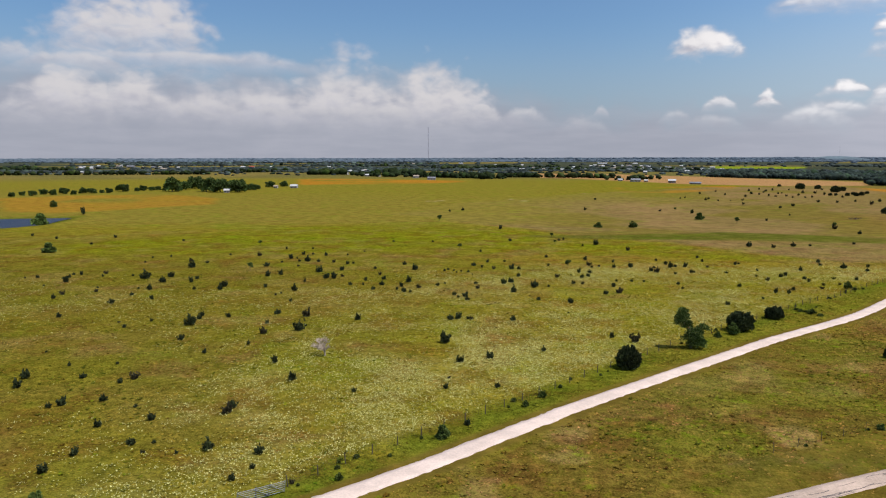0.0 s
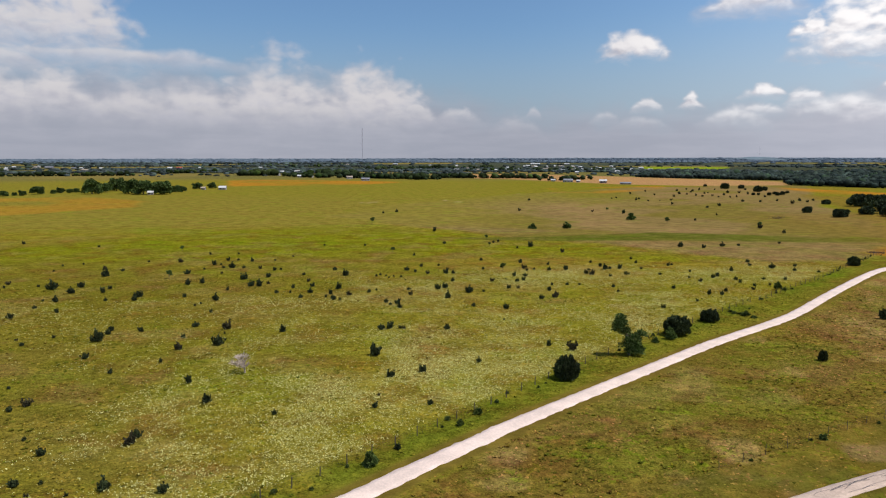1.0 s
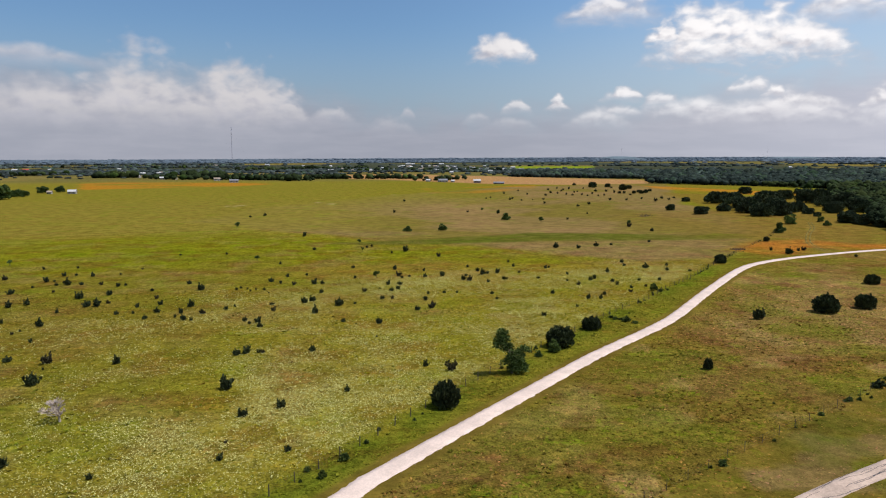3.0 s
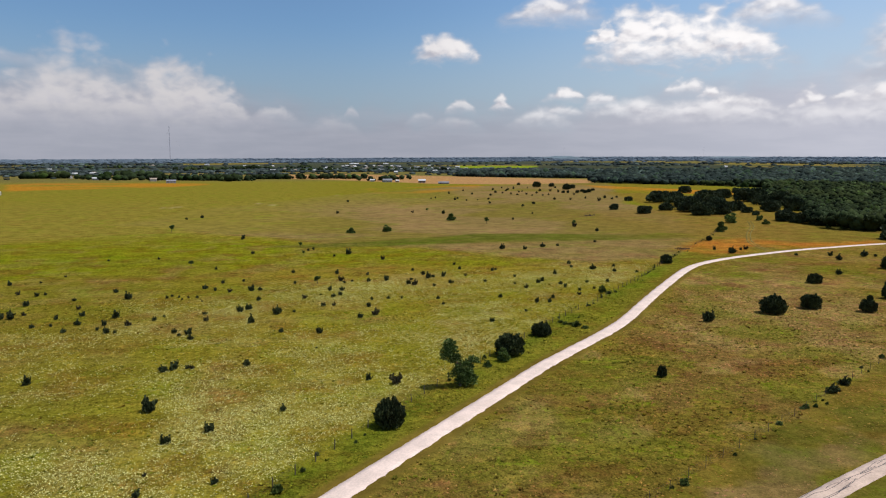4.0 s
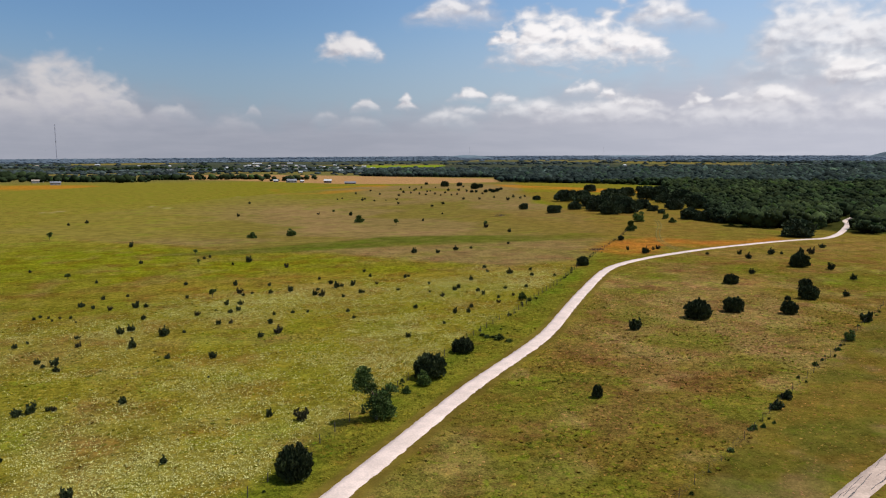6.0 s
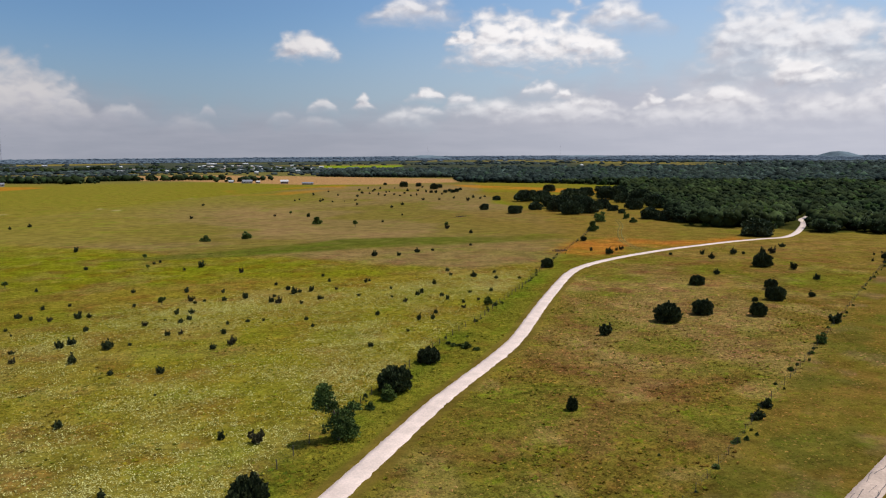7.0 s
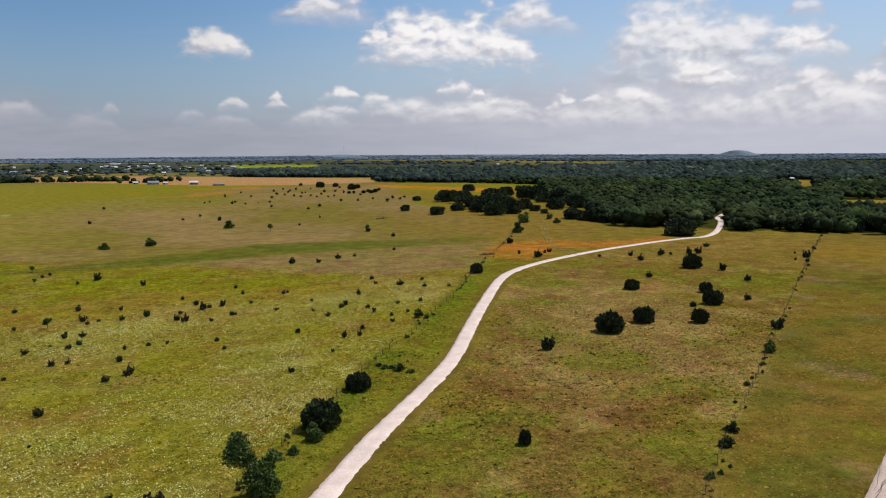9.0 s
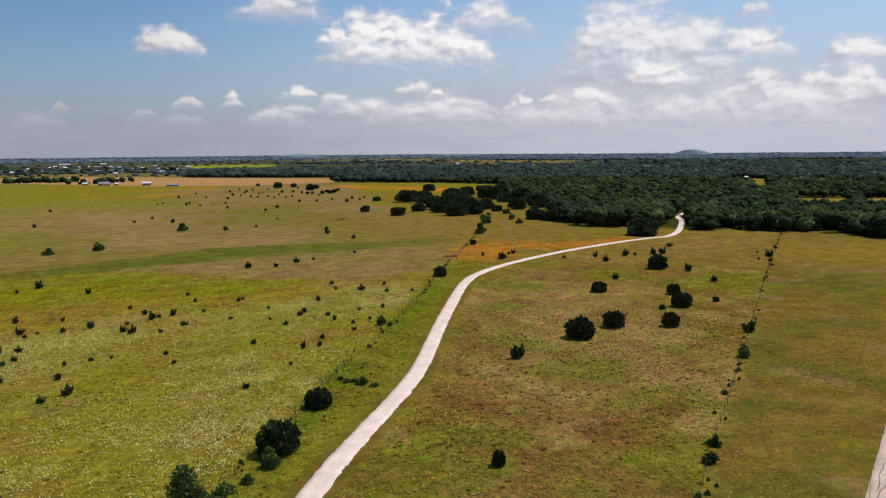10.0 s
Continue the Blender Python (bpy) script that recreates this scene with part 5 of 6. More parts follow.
def woods():
    r = np.random.default_rng(21)
    def grow(rmin, rmax, a0, a1, space, sub, seed, label, lobes=0, sprays=0, mat=M_WOODS, size=1.0):
        x, y = scatter(r, rmin, rmax, a0, a1, space)
        k = in_woods(x, y)
        x, y = x[k], y[k]
        d = np.array([space(q) for q in np.hypot(x - 4, y - 35)])
        rad = size * d * np.clip(np.exp(r.normal(size=len(x)) * 0.28), 0.5, 1.7) * (0.52 + 0.5 * fbm(x, y, 60, 61))
        tall = 2.6 + 4.6 * fbm(x, y, 45, 62) + rad * 0.35 + r.normal(size=len(x)) * 0.6
        spots = np.column_stack([x, y, rad, np.maximum(tall - rad * 0.5, 0.8)])
        spots = crowns("woods", spots, mat, sub, label, seed, 0.78, lobes)
        if sprays:
            front = spots[(depth_in(WOODS, spots[:, 0], spots[:, 1]) < 90) & (np.hypot(spots[:, 0], spots[:, 1]) < 560)]
            n = len(front) * sprays
            c = np.repeat(front, sprays, axis=0)
            way = r.normal(size=(n, 3))
            way[:, 2] = np.abs(way[:, 2]) * 0.9 - 0.25
            way /= np.linalg.norm(way, axis=1)[:, None]
            p = c[:, :3] * 1.0
            p[:, 2] = c[:, 3] + height(c[:, 0], c[:, 1])
            p = p + way * c[:, 2:3] * (1, 1, 0.78) * r.uniform(0.9, 1.2, n)[:, None]
            u = np.cross(way, r.normal(size=(n, 3)))
            u /= np.linalg.norm(u, axis=1)[:, None]
            w = way * 0.5 + np.cross(way, u) * 0.8
            s = r.uniform(0.25, 0.6, n)[:, None]
            v = np.stack([p - u * s, p + u * s, p + w * s * 1.4], 1).reshape(-1, 3)
            mesh = quick_mesh("leaves", v, np.arange(3 * n).reshape(-1, 3), M_OAK)
            tagged(new("leaves", mesh), "leafy outer twigs of the woodland edge", "foliage", kind="stuff")

    grow(320, 560, 15, 76, lambda d: 6.0, 1, 5, "dense dark-green oak and juniper woodland", 6, 12)
    grow(560, 1100, 5, 74, lambda d: 6.2 + (d - 560) / 200, 1, 6, "dense dark-green oak and juniper woodland", 3, 0, M_WOODS, 0.85)
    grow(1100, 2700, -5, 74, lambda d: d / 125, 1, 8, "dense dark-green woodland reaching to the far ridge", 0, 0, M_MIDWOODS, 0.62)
    # broken woods of the far country
    x, y = scatter(r, 1500, 4700, -50, 72, lambda d: d / 170)
    dist, turn = np.hypot(x, y), np.arctan2(x, y)
    patch = fbm(turn * 1500, dist * 2.2, 620, 71, 5)
    limit = 0.555 + 0.03 * smooth(dist, 1900, 2300) - 0.06 * smooth(dist, 3000, 3300) - 0.2 * smooth(dist, 3500, 4200) - 0.25 * smooth(turn, 0.66, 0.82)
    limit = np.where(r.random(len(x)) < 0.025, 0.3, limit)
    k = (patch > limit) & (depth_in(STUBBLE, x, y) < -5) & (depth_in(FAR_GREEN, x, y) < -5) & ~in_woods(x, y) & (depth_in(WOODS, x, y) < 0)
    x, y = x[k], y[k]
    rad = dist[k] / 170 * r.uniform(0.35, 0.85, len(x))
    spots = np.column_stack([x, y, rad, 1.5 + 0 * x + r.uniform(-1, 1, len(x))])
    # crowns past 3400 m take the colour with the most haze in it
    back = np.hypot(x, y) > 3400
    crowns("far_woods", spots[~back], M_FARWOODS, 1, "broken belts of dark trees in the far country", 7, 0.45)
    crowns("far_woods", spots[back], M_SKYLINE, 1, "wooded skyline beyond the fields, tinted blue-grey for haze", 9, 0.17)


woods()


def hedgerow(name, a, b, n, size, seed, label, deep=4.0):
    r = np.random.default_rng(seed)
    s = np.sort(r.random(n))
    x = a[0] + (b[0] - a[0]) * s + r.normal(size=n) * deep
    y = a[1] + (b[1] - a[1]) * s + r.normal(size=n) * deep
    rad = size * r.uniform(0.4, 1.3, n) ** 1.2
    crowns(name, np.column_stack([x, y, rad, rad * 0.8]), M_WOODS, 2, label, seed)


hedgerow("tree_row", (-1145, 1234), (-782, 1464), 108, 5.0, 101, "dark row of field trees between farms", 6)
hedgerow("tree_row", (-831, 1638), (-754, 1798), 46, 5.0, 102, "dark row of field trees between farms", 8)
hedgerow("tree_row", (-572, 1510), (-504, 1536), 32, 7.3, 103, "dark row of field trees between farms", 8)
hedgerow("tree_row", (-389, 1475), (-368, 1594), 36, 7.3, 104, "dark row of field trees between farms", 14)
hedgerow("tree_row", (-480, 1493), (-322, 1358), 36, 4.8, 105, "dark row of field trees between farms", 12)
hedgerow("tree_row", (-311, 1389), (-148, 1325), 106, 5.6, 106, "dark row of field trees between farms", 14)
hedgerow("tree_row", (-150, 1430), (70, 1426), 102, 4.8, 107, "dark row of field trees between farms", 9)
hedgerow("tree_row", (-410, 2134), (-98, 2526), 108, 6.8, 108, "belt of dark trees before the town", 30)
hedgerow("tree_row", (-84, 2165), (314, 2244), 72, 5.6, 109, "trees among the town houses", 60)
hedgerow("tree_row", (63, 1284), (129, 1376), 32, 4.0, 110, "trees round the farmstead", 9)
hedgerow("tree_row", (-1394, 1574), (-1444, 1749), 43, 6.2, 111, "dark row of field trees between farms", 30)
hedgerow("tree_row", (-1328, 1608), (-1248, 1647), 36, 5.6, 112, "dark row of field trees between farms", 20)
hedgerow("tree_row", (-944, 2694), (-699, 2626), 32, 5.6, 113, "scattered trees on the far pasture", 60)



# ---- the far hill and ridges ----
def hill(x, y, wide, deep, tall, seed, label):
    n = 40
    u = np.linspace(-1.6, 1.6, n)
    uu, vv = np.meshgrid(u, u)
    px, py = x + uu * wide, y + vv * deep
    h = tall * (0.75 * np.exp(-((uu / 0.42) ** 4)) + 0.35 * np.exp(-(uu / 0.7) ** 2)) * np.exp(-(vv / 0.7) ** 2) * (0.9 + 0.25 * fbm(px, py, wide * 0.5, seed))
    z = height(px, py) + h - 2
    i = np.arange(n * n).reshape(n, n)
    q = np.stack([i[:-1, :-1], i[:-1, 1:], i[1:, 1:], i[1:, :-1]], -1).reshape(-1, 4)
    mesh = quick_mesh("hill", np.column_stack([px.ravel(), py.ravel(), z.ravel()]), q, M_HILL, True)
    tagged(new("hill", mesh), label, "hill", kind="structure")


hill(3218, 3009, 150, 150, 27, 1, "wooded hill on the skyline, tinted blue-green for haze")
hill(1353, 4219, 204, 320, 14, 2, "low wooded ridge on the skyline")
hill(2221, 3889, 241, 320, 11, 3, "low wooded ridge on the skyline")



# ---- buildings of the far farms ----
def house(x, y, wide, deep, tall, turn, wall, roof, label, category="house", open_front=False):
    """A gabled building with eaves, a door and windows."""
    root = tagged(new("farmhouse" if category == "house" else category), label, category)
    bm = bmesh.new()
    rise = min(wide, deep) * 0.26
    c = [bm.verts.new((sx * wide / 2, sy * deep / 2, z)) for z in (-0.3, tall) for sx, sy in ((-1, -1), (1, -1), (1, 1), (-1, 1))]
    g = [bm.verts.new((sx * wide / 2, 0, tall + rise)) for sx in (-1, 1)]
    for i in range(4):
        bm.faces.new((c[i], c[(i + 1) % 4], c[4 + (i + 1) % 4], c[4 + i]))
    bm.faces.new((c[4], c[7], g[0]))
    bm.faces.new((c[5], g[1], c[6]))
    part("wall", bm, wall, root)
    bm = bmesh.new()
    e, t = 0.5, 0.15
    for sy in (-1, 1):
        low = tall - rise * e / (deep / 2)
        q = [(-wide / 2 - e, 0, tall + rise), (wide / 2 + e, 0, tall + rise), (wide / 2 + e, sy * (deep / 2 + e), low), (-wide / 2 - e, sy * (deep / 2 + e), low)]
        a = [bm.verts.new(p) for p in q]
        b = [bm.verts.new((p[0], p[1], p[2] + t)) for p in q]
        bm.faces.new(a)
        bm.faces.new(b)
        for i in range(4):
            bm.faces.new((a[i], a[(i + 1) % 4], b[(i + 1) % 4], b[i]))
    part("roof", bm, roof, root)
    n = max(2, int(wide / 4))
    for i in range(n):
        bm = bmesh.new()
        bmesh.ops.create_cube(bm, size=1.0, matrix=Matrix.LocRotScale((-wide / 2 + (i + 0.5) * wide / n, -deep / 2, tall * 0.5 if i != n // 2 else 1.0), None, (1.4, 0.12, 1.2 if i != n // 2 else 2.0)))
        part("window" if i != n // 2 else "door", bm, M_PANE if i != n // 2 else M_WALLDARK, root)
    root.matrix_basis = pose(x, y, float(height(x, y)), 0, 0, turn)


house(69, 1252, 7.0, 5.6, 2.4, -5, M_WALL, M_WHITE, "long white farm shed beside the farmstead", "shed")
house(91, 1218, 14.8, 8.4, 3.0, 10, M_WALL, M_GREYROOF, "farmhouse with a grey hipped roof among trees", "house")
house(107, 1215, 5.1, 5.6, 2.4, 10, M_WALL, M_WHITE, "small white farm outbuilding", "shed")
house(143, 1179, 11.1, 8.4, 3.4, -8, M_WALLDARK, M_WHITE, "dark open barn with a pale metal roof", "barn")
house(169, 1122, 15.9, 5.6, 2.0, -8, M_WALLDARK, M_GREYROOF, "long low dark livestock shed", "barn")
house(-496, 1534, 7.6, 7.0, 3.0, -19, M_WALL, M_WHITE, "white-roofed farmhouse behind the orange field", "house")
house(-412, 1408, 9.6, 7.0, 3.0, 10, M_WALL, M_WHITE, "white-roofed farmhouse behind the orange field", "house")
house(-282, 1383, 7.9, 7.0, 3.0, 5, M_WALL, M_WHITE, "white-roofed farmhouse behind the orange field", "house")
house(-816, 2335, 11.7, 7.0, 3.0, 15, M_WALL, M_WHITE, "white-roofed farmhouse behind the orange field", "house")
house(-388, 1404, 4.8, 7.0, 3.0, -15, M_WALL, M_WHITE, "white-roofed farmhouse behind the orange field", "house")
house(-52, 2161, 18.4, 8.4, 3.4, 0, M_WALL, M_WHITE, "pale-roofed building of the distant town", "house")
house(-22, 2224, 12.6, 8.4, 3.4, -20, M_WALL, M_WHITE, "pale-roofed building of the distant town", "house")
house(-162, 2174, 16.5, 8.4, 3.4, -10, M_WALL, M_WHITE, "pale-roofed building of the distant town", "house")
house(359, 2310, 22.1, 8.4, 3.4, 0, M_WALL, M_WHITE, "pale-roofed building of the distant town", "house")
house(286, 2045, 11.7, 8.4, 3.4, -20, M_WALL, M_WHITE, "pale-roofed building of the distant town", "house")
house(290, 2478, 11.8, 8.4, 3.4, 10, M_WALL, M_WHITE, "pale-roofed building of the distant town", "house")
house(99, 3173, 39.1, 8.4, 3.4, 12, M_WALL, M_WHITE, "pale-roofed building of the distant town", "house")
house(231, 3159, 21.0, 8.4, 3.4, 4, M_WALL, M_WHITE, "pale-roofed building of the distant town", "house")
house(-490, 3085, 17.8, 8.4, 3.4, -10, M_WALL, M_WHITE, "pale-roofed building of the distant town", "house")
house(280, 2250, 9.6, 8.4, 3.4, 0, M_WALL, M_WHITE, "pale-roofed building of the distant town", "house")
house(434, 2537, 14.6, 8.4, 3.4, -20, M_WALL, M_WHITE, "pale-roofed building of the distant town", "house")
house(168, 1941, 9.2, 8.4, 3.4, 10, M_WALL, M_WHITE, "pale-roofed building of the distant town", "house")
house(-364, 716, 5.4, 6.3, 2.4, 20, M_WALL, M_WHITE, "white farmhouse under the shade trees", "house")
house(-340, 843, 7.9, 7.0, 2.5, 10, M_WALL, M_WHITE, "pale farmhouse at the end of the tree row", "house")
house(-361, 837, 4.4, 5.6, 2.2, 10, M_WALL, M_TANROOF, "white outbuilding by the farmhouse", "shed")
house(-1052, 2191, 14.0, 8.4, 3.4, 5, M_WALL, M_WHITE, "white barn beside a red barn", "barn")
house(-1027, 2203, 16.3, 8.4, 3.4, 5, M_WALL, M_REDROOF, "red-roofed barn beyond the fields", "barn")
house(-1388, 2103, 24.2, 11.2, 3.8, 5, M_WALLDARK, M_GREYROOF, "large grey-roofed house beyond the fields", "house")
house(-1119, 1845, 18.6, 8.4, 3.4, -5, M_WALL, M_TANROOF, "tan barn at the wood edge", "barn")
house(-1095, 1473, 6.2, 5.6, 3.0, 15, M_WALL, M_WHITE, "white farmhouse in the trees", "house")
house(-1485, 1726, 19.6, 9.8, 3.8, 15, M_WALLDARK, M_GREYROOF, "dark-roofed house in the trees", "house")
house(-1529, 1852, 6.9, 8.4, 3.8, 0, M_WALL, M_WHITE, "far white building in the trees", "house")
house(-1458, 1976, 7.1, 8.4, 3.8, 0, M_WALL, M_WHITE, "far white building in the trees", "house")
house(-1513, 2120, 8.7, 8.4, 3.8, 25, M_WALL, M_WHITE, "far white building in the trees", "house")
house(-1502, 2223, 7.7, 8.4, 3.8, 5, M_WALL, M_WHITE, "far white building in the trees", "house")
house(-973, 2228, 7.0, 8.4, 3.8, 0, M_WALL, M_WHITE, "far white building in the trees", "house")
house(1457, 1480, 17.4, 9.8, 6.8, 20, M_WALL, M_WHITE, "white-roofed house standing out of the woods", "house")
house(1206, 1256, 6.5, 6.3, 6.8, 35, M_WALL, M_WHITE, "white-roofed house standing out of the woods", "house")
house(947, 823, 5.2, 7.0, 3.8, -30, M_WALL, M_WHITE, "white house in a woodland clearing", "house")
house(703, 572, 1.2, 2.1, 6.8, -30, M_WALL, M_WHITE, "slender pale tank standing out of the woods", "tank")
house(1255, 2231, 10.9, 8.4, 6.0, 10, M_WALL, M_WHITE, "white-roofed house standing out of the woods", "house")



def town(n, a, b, deep, seed):
    """Small pale houses of the far town, strewn along a line."""
    r = np.random.default_rng(seed)
    for i in range(n):
        t = r.random()
        x, y = a[0] + (b[0] - a[0]) * t + r.normal() * deep * 0.3, a[1] + (b[1] - a[1]) * t + r.normal() * deep
        wall, roof = ((M_WALL, M_WHITE), (M_WALL, M_TANROOF), (M_WALL, M_GREYROOF), (M_WALL, M_WHITE))[i % 4]
        tone = ("white-roofed", "tan-roofed", "grey-roofed", "white-roofed")[i % 4]
        house(x, y, r.uniform(7, 14), r.uniform(6, 9), r.uniform(2.6, 4), r.uniform(-40, 40), wall, roof, "small " + tone + " house of the distant town", "house")


town(34, (-106, 2303), (425, 2375), 90, 1)
town(16, (54, 2770), (369, 2636), 60, 2)
town(16, (-1486, 1800), (-1205, 2115), 90, 3)
town(10, (-772, 2210), (-277, 1318), 60, 4)
town(8, (-710, 2882), (-195, 2882), 60, 5)



# ---- radio mast ----
def mast(x, y, tall, w, label):
    """A guyed lattice mast."""
    root = tagged(new("radio_mast"), label, "radio mast")
    z0 = float(height(x, y))
    feet = [(w * math.cos(a), w * math.sin(a)) for a in (0.5, 2.594, 4.689)]
    for fx, fy in feet:
        bm = bmesh.new()
        limb(bm, (fx, fy, 0), (fx, fy, tall), 0.04 + 0.26 * w, 0.04 + 0.23 * w, 4)
        part("leg", bm, M_STEEL, root)
    bm = bmesh.new()
    step = tall / 40
    for i in range(40):
        for (ax, ay), (bx, by) in zip(feet, feet[1:] + feet[:1]):
            limb(bm, (ax, ay, i * step), (bx, by, (i + 1) * step), 0.05 + 0.13 * w, 0.05 + 0.13 * w, 3)
    part("lattice", bm, M_STEEL, root)
    for k in range(3):
        a = 0.5 + k * 2.094
        bm = bmesh.new()
        limb(bm, (0, 0, tall * 0.92), (tall * 0.5 * math.cos(a), tall * 0.5 * math.sin(a), 0), 0.02, 0.02, 3)
        part("guy_wire", bm, M_WIRE, root)
    root.location = (x, y, z0)


mast(-862, 4210, 187, 1.5, "tall guyed lattice radio mast on the plain")
mast(2170, 4089, 65, 0.25, "distant thin lattice mast")
mast(1420, 4408, 69, 0.25, "distant thin lattice mast")



# ---- grass and flowers of the near meadow ----
def tufts():
    r = np.random.default_rng(77)
    n = 300000
    rad = np.sqrt(r.uniform(38**2, 250**2, n)) * np.where(r.random(n) < 0.3, r.uniform(1.0, 1.5, n), 1.0)
    ang = np.radians(r.uniform(-48, 68, n))
    x, y = 2 + rad * np.sin(ang), 2 + rad * np.cos(ang)
    east = off_line(TRAIL, x, y)
    ok = (east < 45) & (r.random(n) < smooth(-rad, -370, -200))
    x, y, rad = x[ok], y[ok], rad[ok]
    keep = (np.abs(off_line(ROAD, x, y)) > 2.6 + 0.6 * r.random(len(x))) & (np.abs(off_line(TRAIL, x, y)) > 1.8) & (depth_in(WOODS, x, y) < 0)
    x, y, rad = x[keep], y[keep], rad[keep]
    east = off_line(FENCE_EAST, x, y)
    col, fl = cover_at(x, y)
    mown = np.where((east > 0) & (x > 10), 0.55, 1.0)
    return r, x, y, rad, col, fl, mown


def grass():
    r, x, y, rad, col, fl, mown = tufts()
    pick = r.random(len(x)) < 0.6
    gx, gy, gc, gm, gr = x[pick], y[pick], col[pick], mown[pick], rad[pick]
    n = len(gx)
    tall = r.uniform(0.03, 0.14, n) * gm * (0.4 + 1.2 * fbm(gx, gy, 10, 81))
    wide = r.uniform(0.14, 0.36, n) * (0.8 + gr / 400)
    z = height(gx, gy)
    tone = np.clip(r.normal(1.06, 0.17, (n, 1)) * np.where(r.random((n, 1)) < 0.28, [[1.4, 1.25, 1.3]], [[1.0, 1.0, 1.0]]), 0.45, 2.2)
    dryside = (off_line(ROAD, gx, gy) > 2) & (r.random(n) < 0.3)
    tone = tone * np.where(dryside[:, None], [[1.5, 1.2, 1.7]], [[1.0, 1.0, 1.0]])
    tone = tone * np.where(r.random((n, 1)) < 0.025, [[0.5, 0.7, 0.5]], [[1.0, 1.0, 1.0]])
    a = r.uniform(0, 6.28, n)
    lean = r.normal(size=(2, n)) * 0.35 * wide
    ring = [np.stack([gx + np.cos(a + k * 2.0944) * wide * r.uniform(0.6, 1.3, n), gy + np.sin(a + k * 2.0944) * wide * r.uniform(0.6, 1.3, n), z - 0.02], -1) for k in range(3)]
    v = np.stack([*ring, np.stack([gx + lean[0], gy + lean[1], z + tall], -1)], 1).reshape(-1, 3)
    c = np.repeat(gc * tone, 4, axis=0)
    base = np.arange(n)[:, None] * 4
    mesh = quick_mesh("grass", v, np.concatenate([base + [0, 1, 3], base + [1, 2, 3], base + [2, 0, 3]]), M_GRASS)
    order = np.clip(c, 0.004, 0.8)
    colour_attr(mesh, "cover", order)
    tagged(new("grass", mesh), "tussocks of olive and straw-coloured meadow grass", "grass", kind="stuff")

    # white flower heads: flat umbels in clumps, the clumps in drifts
    m = 420000
    rad = np.sqrt(r.uniform(55**2, 300**2, m))
    ang = np.radians(r.uniform(-45, 40, m))
    x, y = 2 + rad * np.sin(ang), 2 + rad * np.cos(ang)
    near = (np.abs(off_line(ROAD, x, y)) > 3.2) & (off_line(FENCE_WEST, x, y) < 2.5)
    x, y = x[near], y[near]
    fl = cover_at(x, y)[1]
    pick = r.random(len(x)) < np.clip(0.85 * fl, 0, 1)
    fx, fy = x[pick], y[pick]
    count = r.integers(2, 5, len(fx))
    fx, fy = np.repeat(fx, count), np.repeat(fy, count)
    n = len(fx)
    fx, fy = fx + r.normal(size=n) * 0.26, fy + r.normal(size=n) * 0.26
    s = r.uniform(0.045, 0.115, n)
    z = height(fx, fy) + r.uniform(0.12, 0.38, n)
    a = r.uniform(0, 6.28, n)
    tilt = r.normal(size=(2, n)) * 0.35
    corner = []
    for k in range(4):
        q = s * r.uniform(0.6, 1.2, n)
        cx, cy = np.cos(a + k * math.pi / 2) * q, np.sin(a + k * math.pi / 2) * q
        corner.append(np.stack([fx + cx, fy + cy, z + cx * tilt[0] + cy * tilt[1]], -1))
    v = np.stack(corner, 1).reshape(-1, 3)
    mesh = quick_mesh("wildflowers", v, np.arange(len(v)).reshape(-1, 4), M_FLOWER)
    tagged(new("wildflowers", mesh), "drifts of small white prairie flowers", "wildflowers", kind="stuff")


grass()


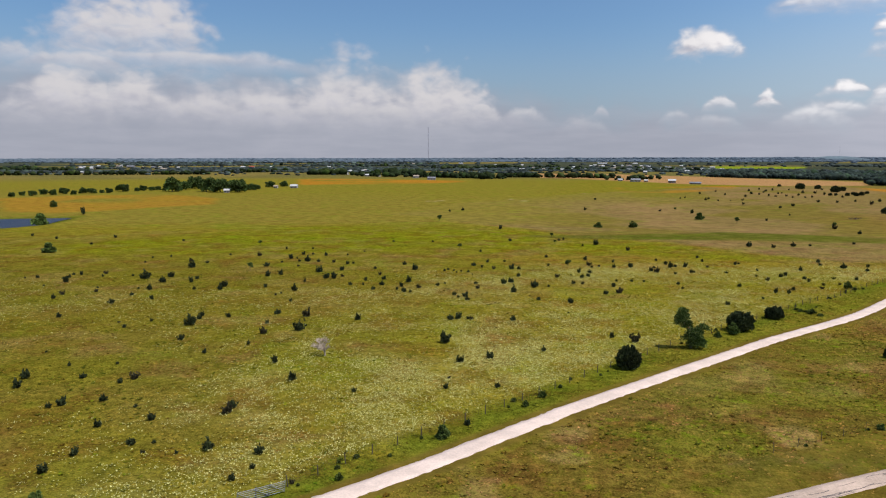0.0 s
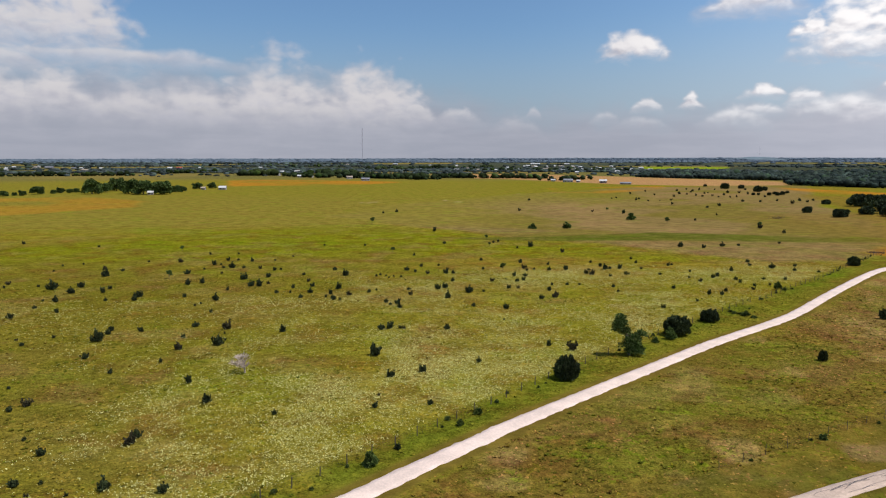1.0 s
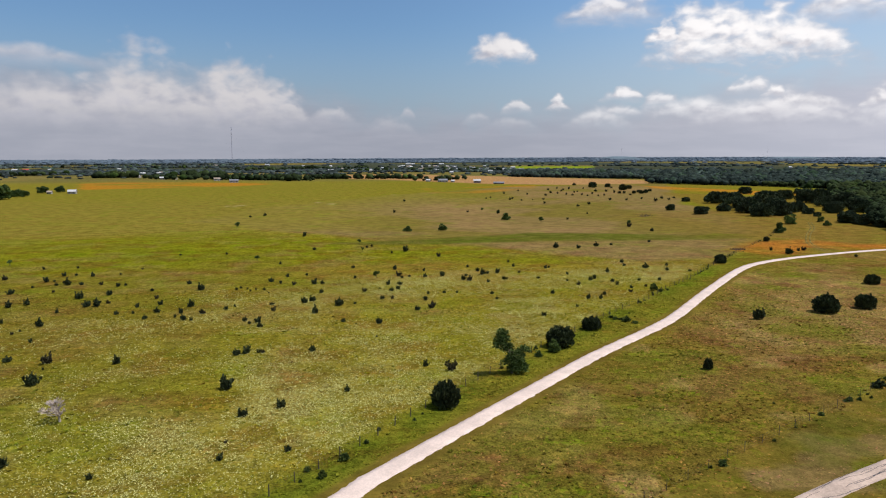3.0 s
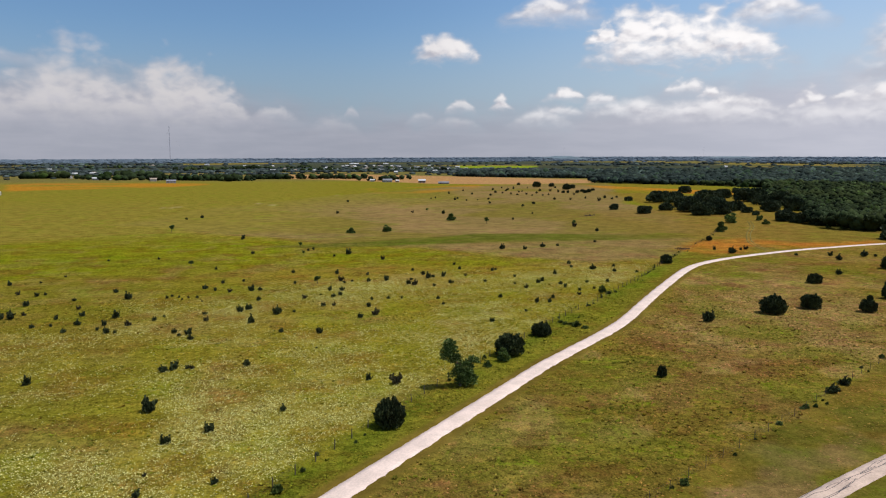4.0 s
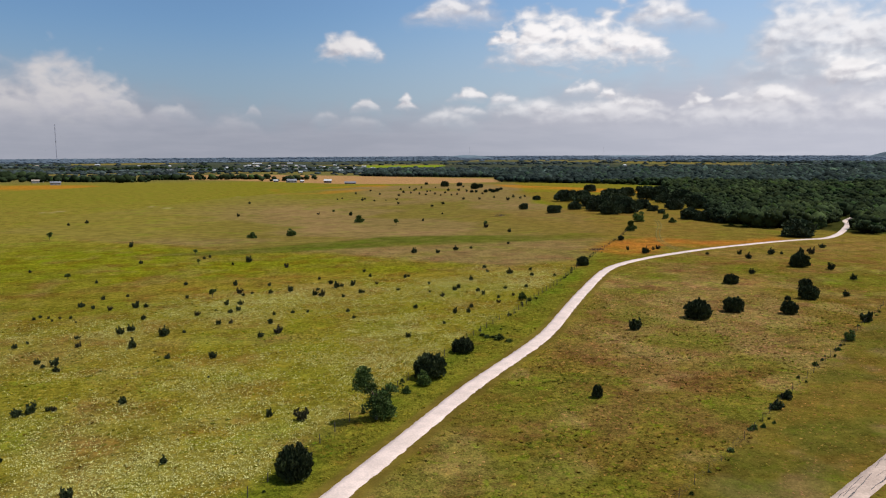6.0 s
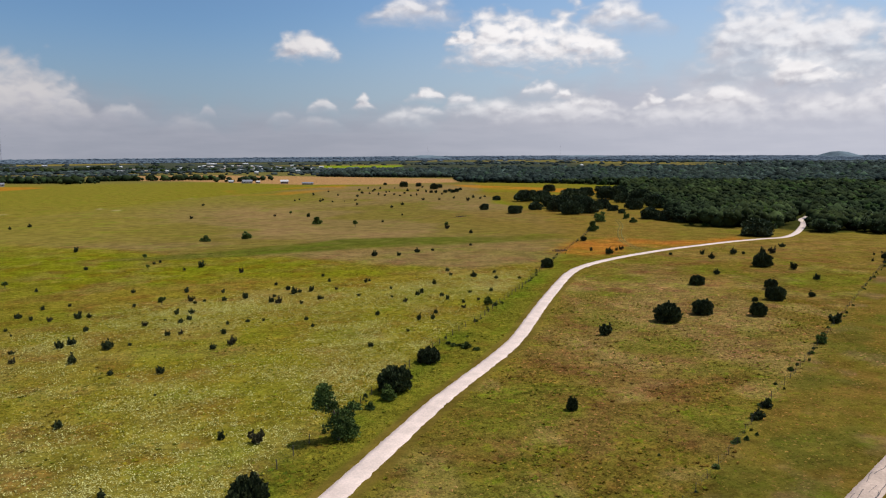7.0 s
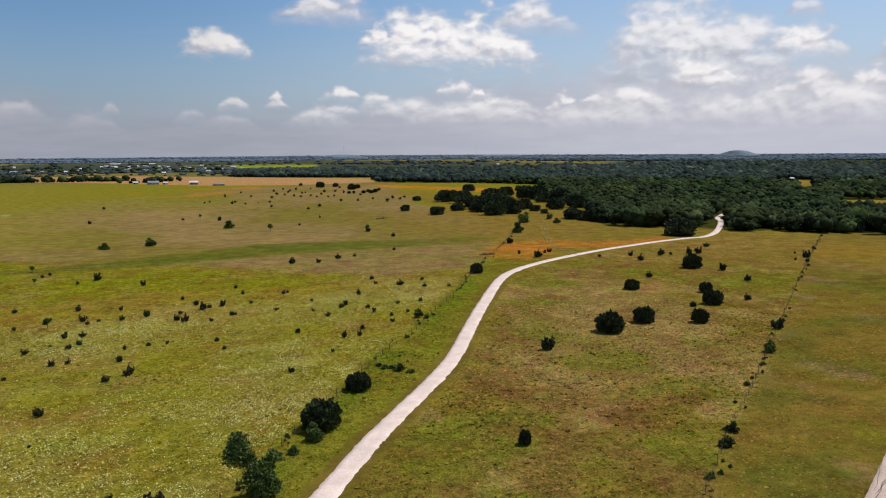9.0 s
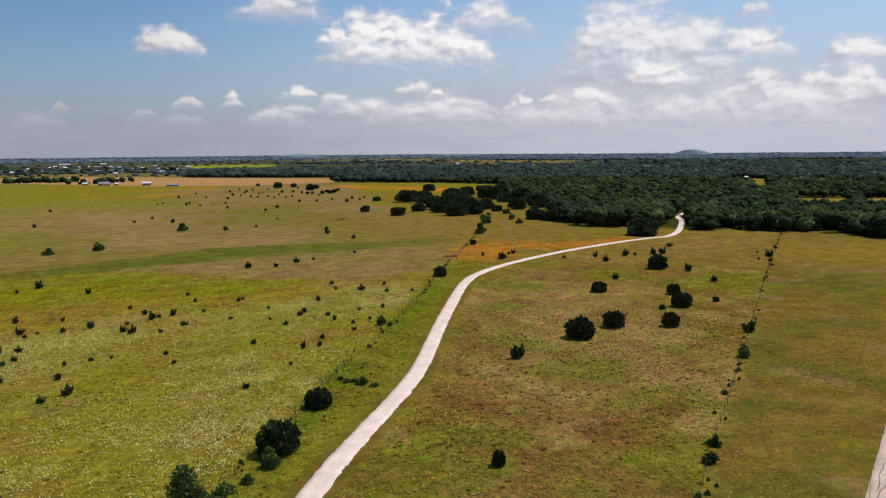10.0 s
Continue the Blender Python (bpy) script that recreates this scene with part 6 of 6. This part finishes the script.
def clumps():
    """Broad-leaved weeds, straw and rusty dock in low clumps: fans of leaning blades."""
    r = np.random.default_rng(78)
    m = 34000
    rad = np.sqrt(r.uniform(45**2, 240**2, m))
    ang = np.radians(r.uniform(-46, 66, m))
    x, y = 2 + rad * np.sin(ang), 2 + rad * np.cos(ang)
    road, mown = off_line(ROAD, x, y), (off_line(FENCE_EAST, x, y) > 1) & (x > 10)
    ok = (np.abs(road) > 3.0) & (np.abs(off_line(TRAIL, x, y)) > 1.9) & (off_line(TRAIL, x, y) < 40) & (depth_in(WOODS, x, y) < 0)
    thick = np.where(road > 0, np.where(mown, 0.22, 0.85), 0.42) * (0.25 + 0.75 * smooth(fbm(x, y, 7, 111, 3), 0.40, 0.60))
    ok &= r.random(m) < thick
    x, y, road, mown = x[ok], y[ok], road[ok], mown[ok]
    n = len(x)
    kinds = np.array([(0.95, 1.28, 0.6), (0.7, 0.88, 0.7), (1.45, 1.35, 1.5), (0.95, 0.72, 0.8), (1.35, 1.3, 0.8)])
    # alike weeds keep together
    mood = fbm(x, y, 9, 112, 3) + r.normal(size=n) * 0.07
    pick = np.digitize(mood, (0.40, 0.47, 0.53, 0.60))
    order = np.array([2, 3, 4, 0, 1])
    col = np.clip(cover_at(x, y)[0] * kinds[order[pick]] * np.exp(r.normal(size=(n, 1)) * 0.15), 0.01, 0.6)
    wide = r.uniform(0.2, 0.55, n) * np.where(mown, 0.7, 1.0)
    tall = wide * r.uniform(0.2, 0.6, n) * np.where(mown, 0.6, 1.0)
    z = height(x, y)
    blades = []
    for k in range(7):
        a = r.uniform(0, 6.28, n)
        px, py = x + np.cos(a) * wide * 0.25, y + np.sin(a) * wide * 0.25
        tx, ty = x + np.cos(a) * wide * r.uniform(0.5, 1.1, n), y + np.sin(a) * wide * r.uniform(0.5, 1.1, n)
        half = wide * r.uniform(0.25, 0.5, n)
        low, high = z + tall * 0.1, z + tall * r.uniform(0.55, 1.1, n)
        blades.append(np.stack([np.stack([px - np.sin(a) * half, py + np.cos(a) * half, low], -1), np.stack([px + np.sin(a) * half, py - np.cos(a) * half, low], -1), np.stack([tx, ty, high], -1)], 1))
    v = np.stack(blades, 1).reshape(-1, 3)
    mesh = quick_mesh("weeds", v, np.arange(len(v)).reshape(-1, 3), M_GRASS)
    colour_attr(mesh, "cover", np.repeat(col, 21, axis=0))
    tagged(new("weeds", mesh), "low clumps of green, straw and rust-coloured weeds", "weeds", kind="stuff")


clumps()

for group in PATTERNS.values():
    for ob in group:
        hide(ob)
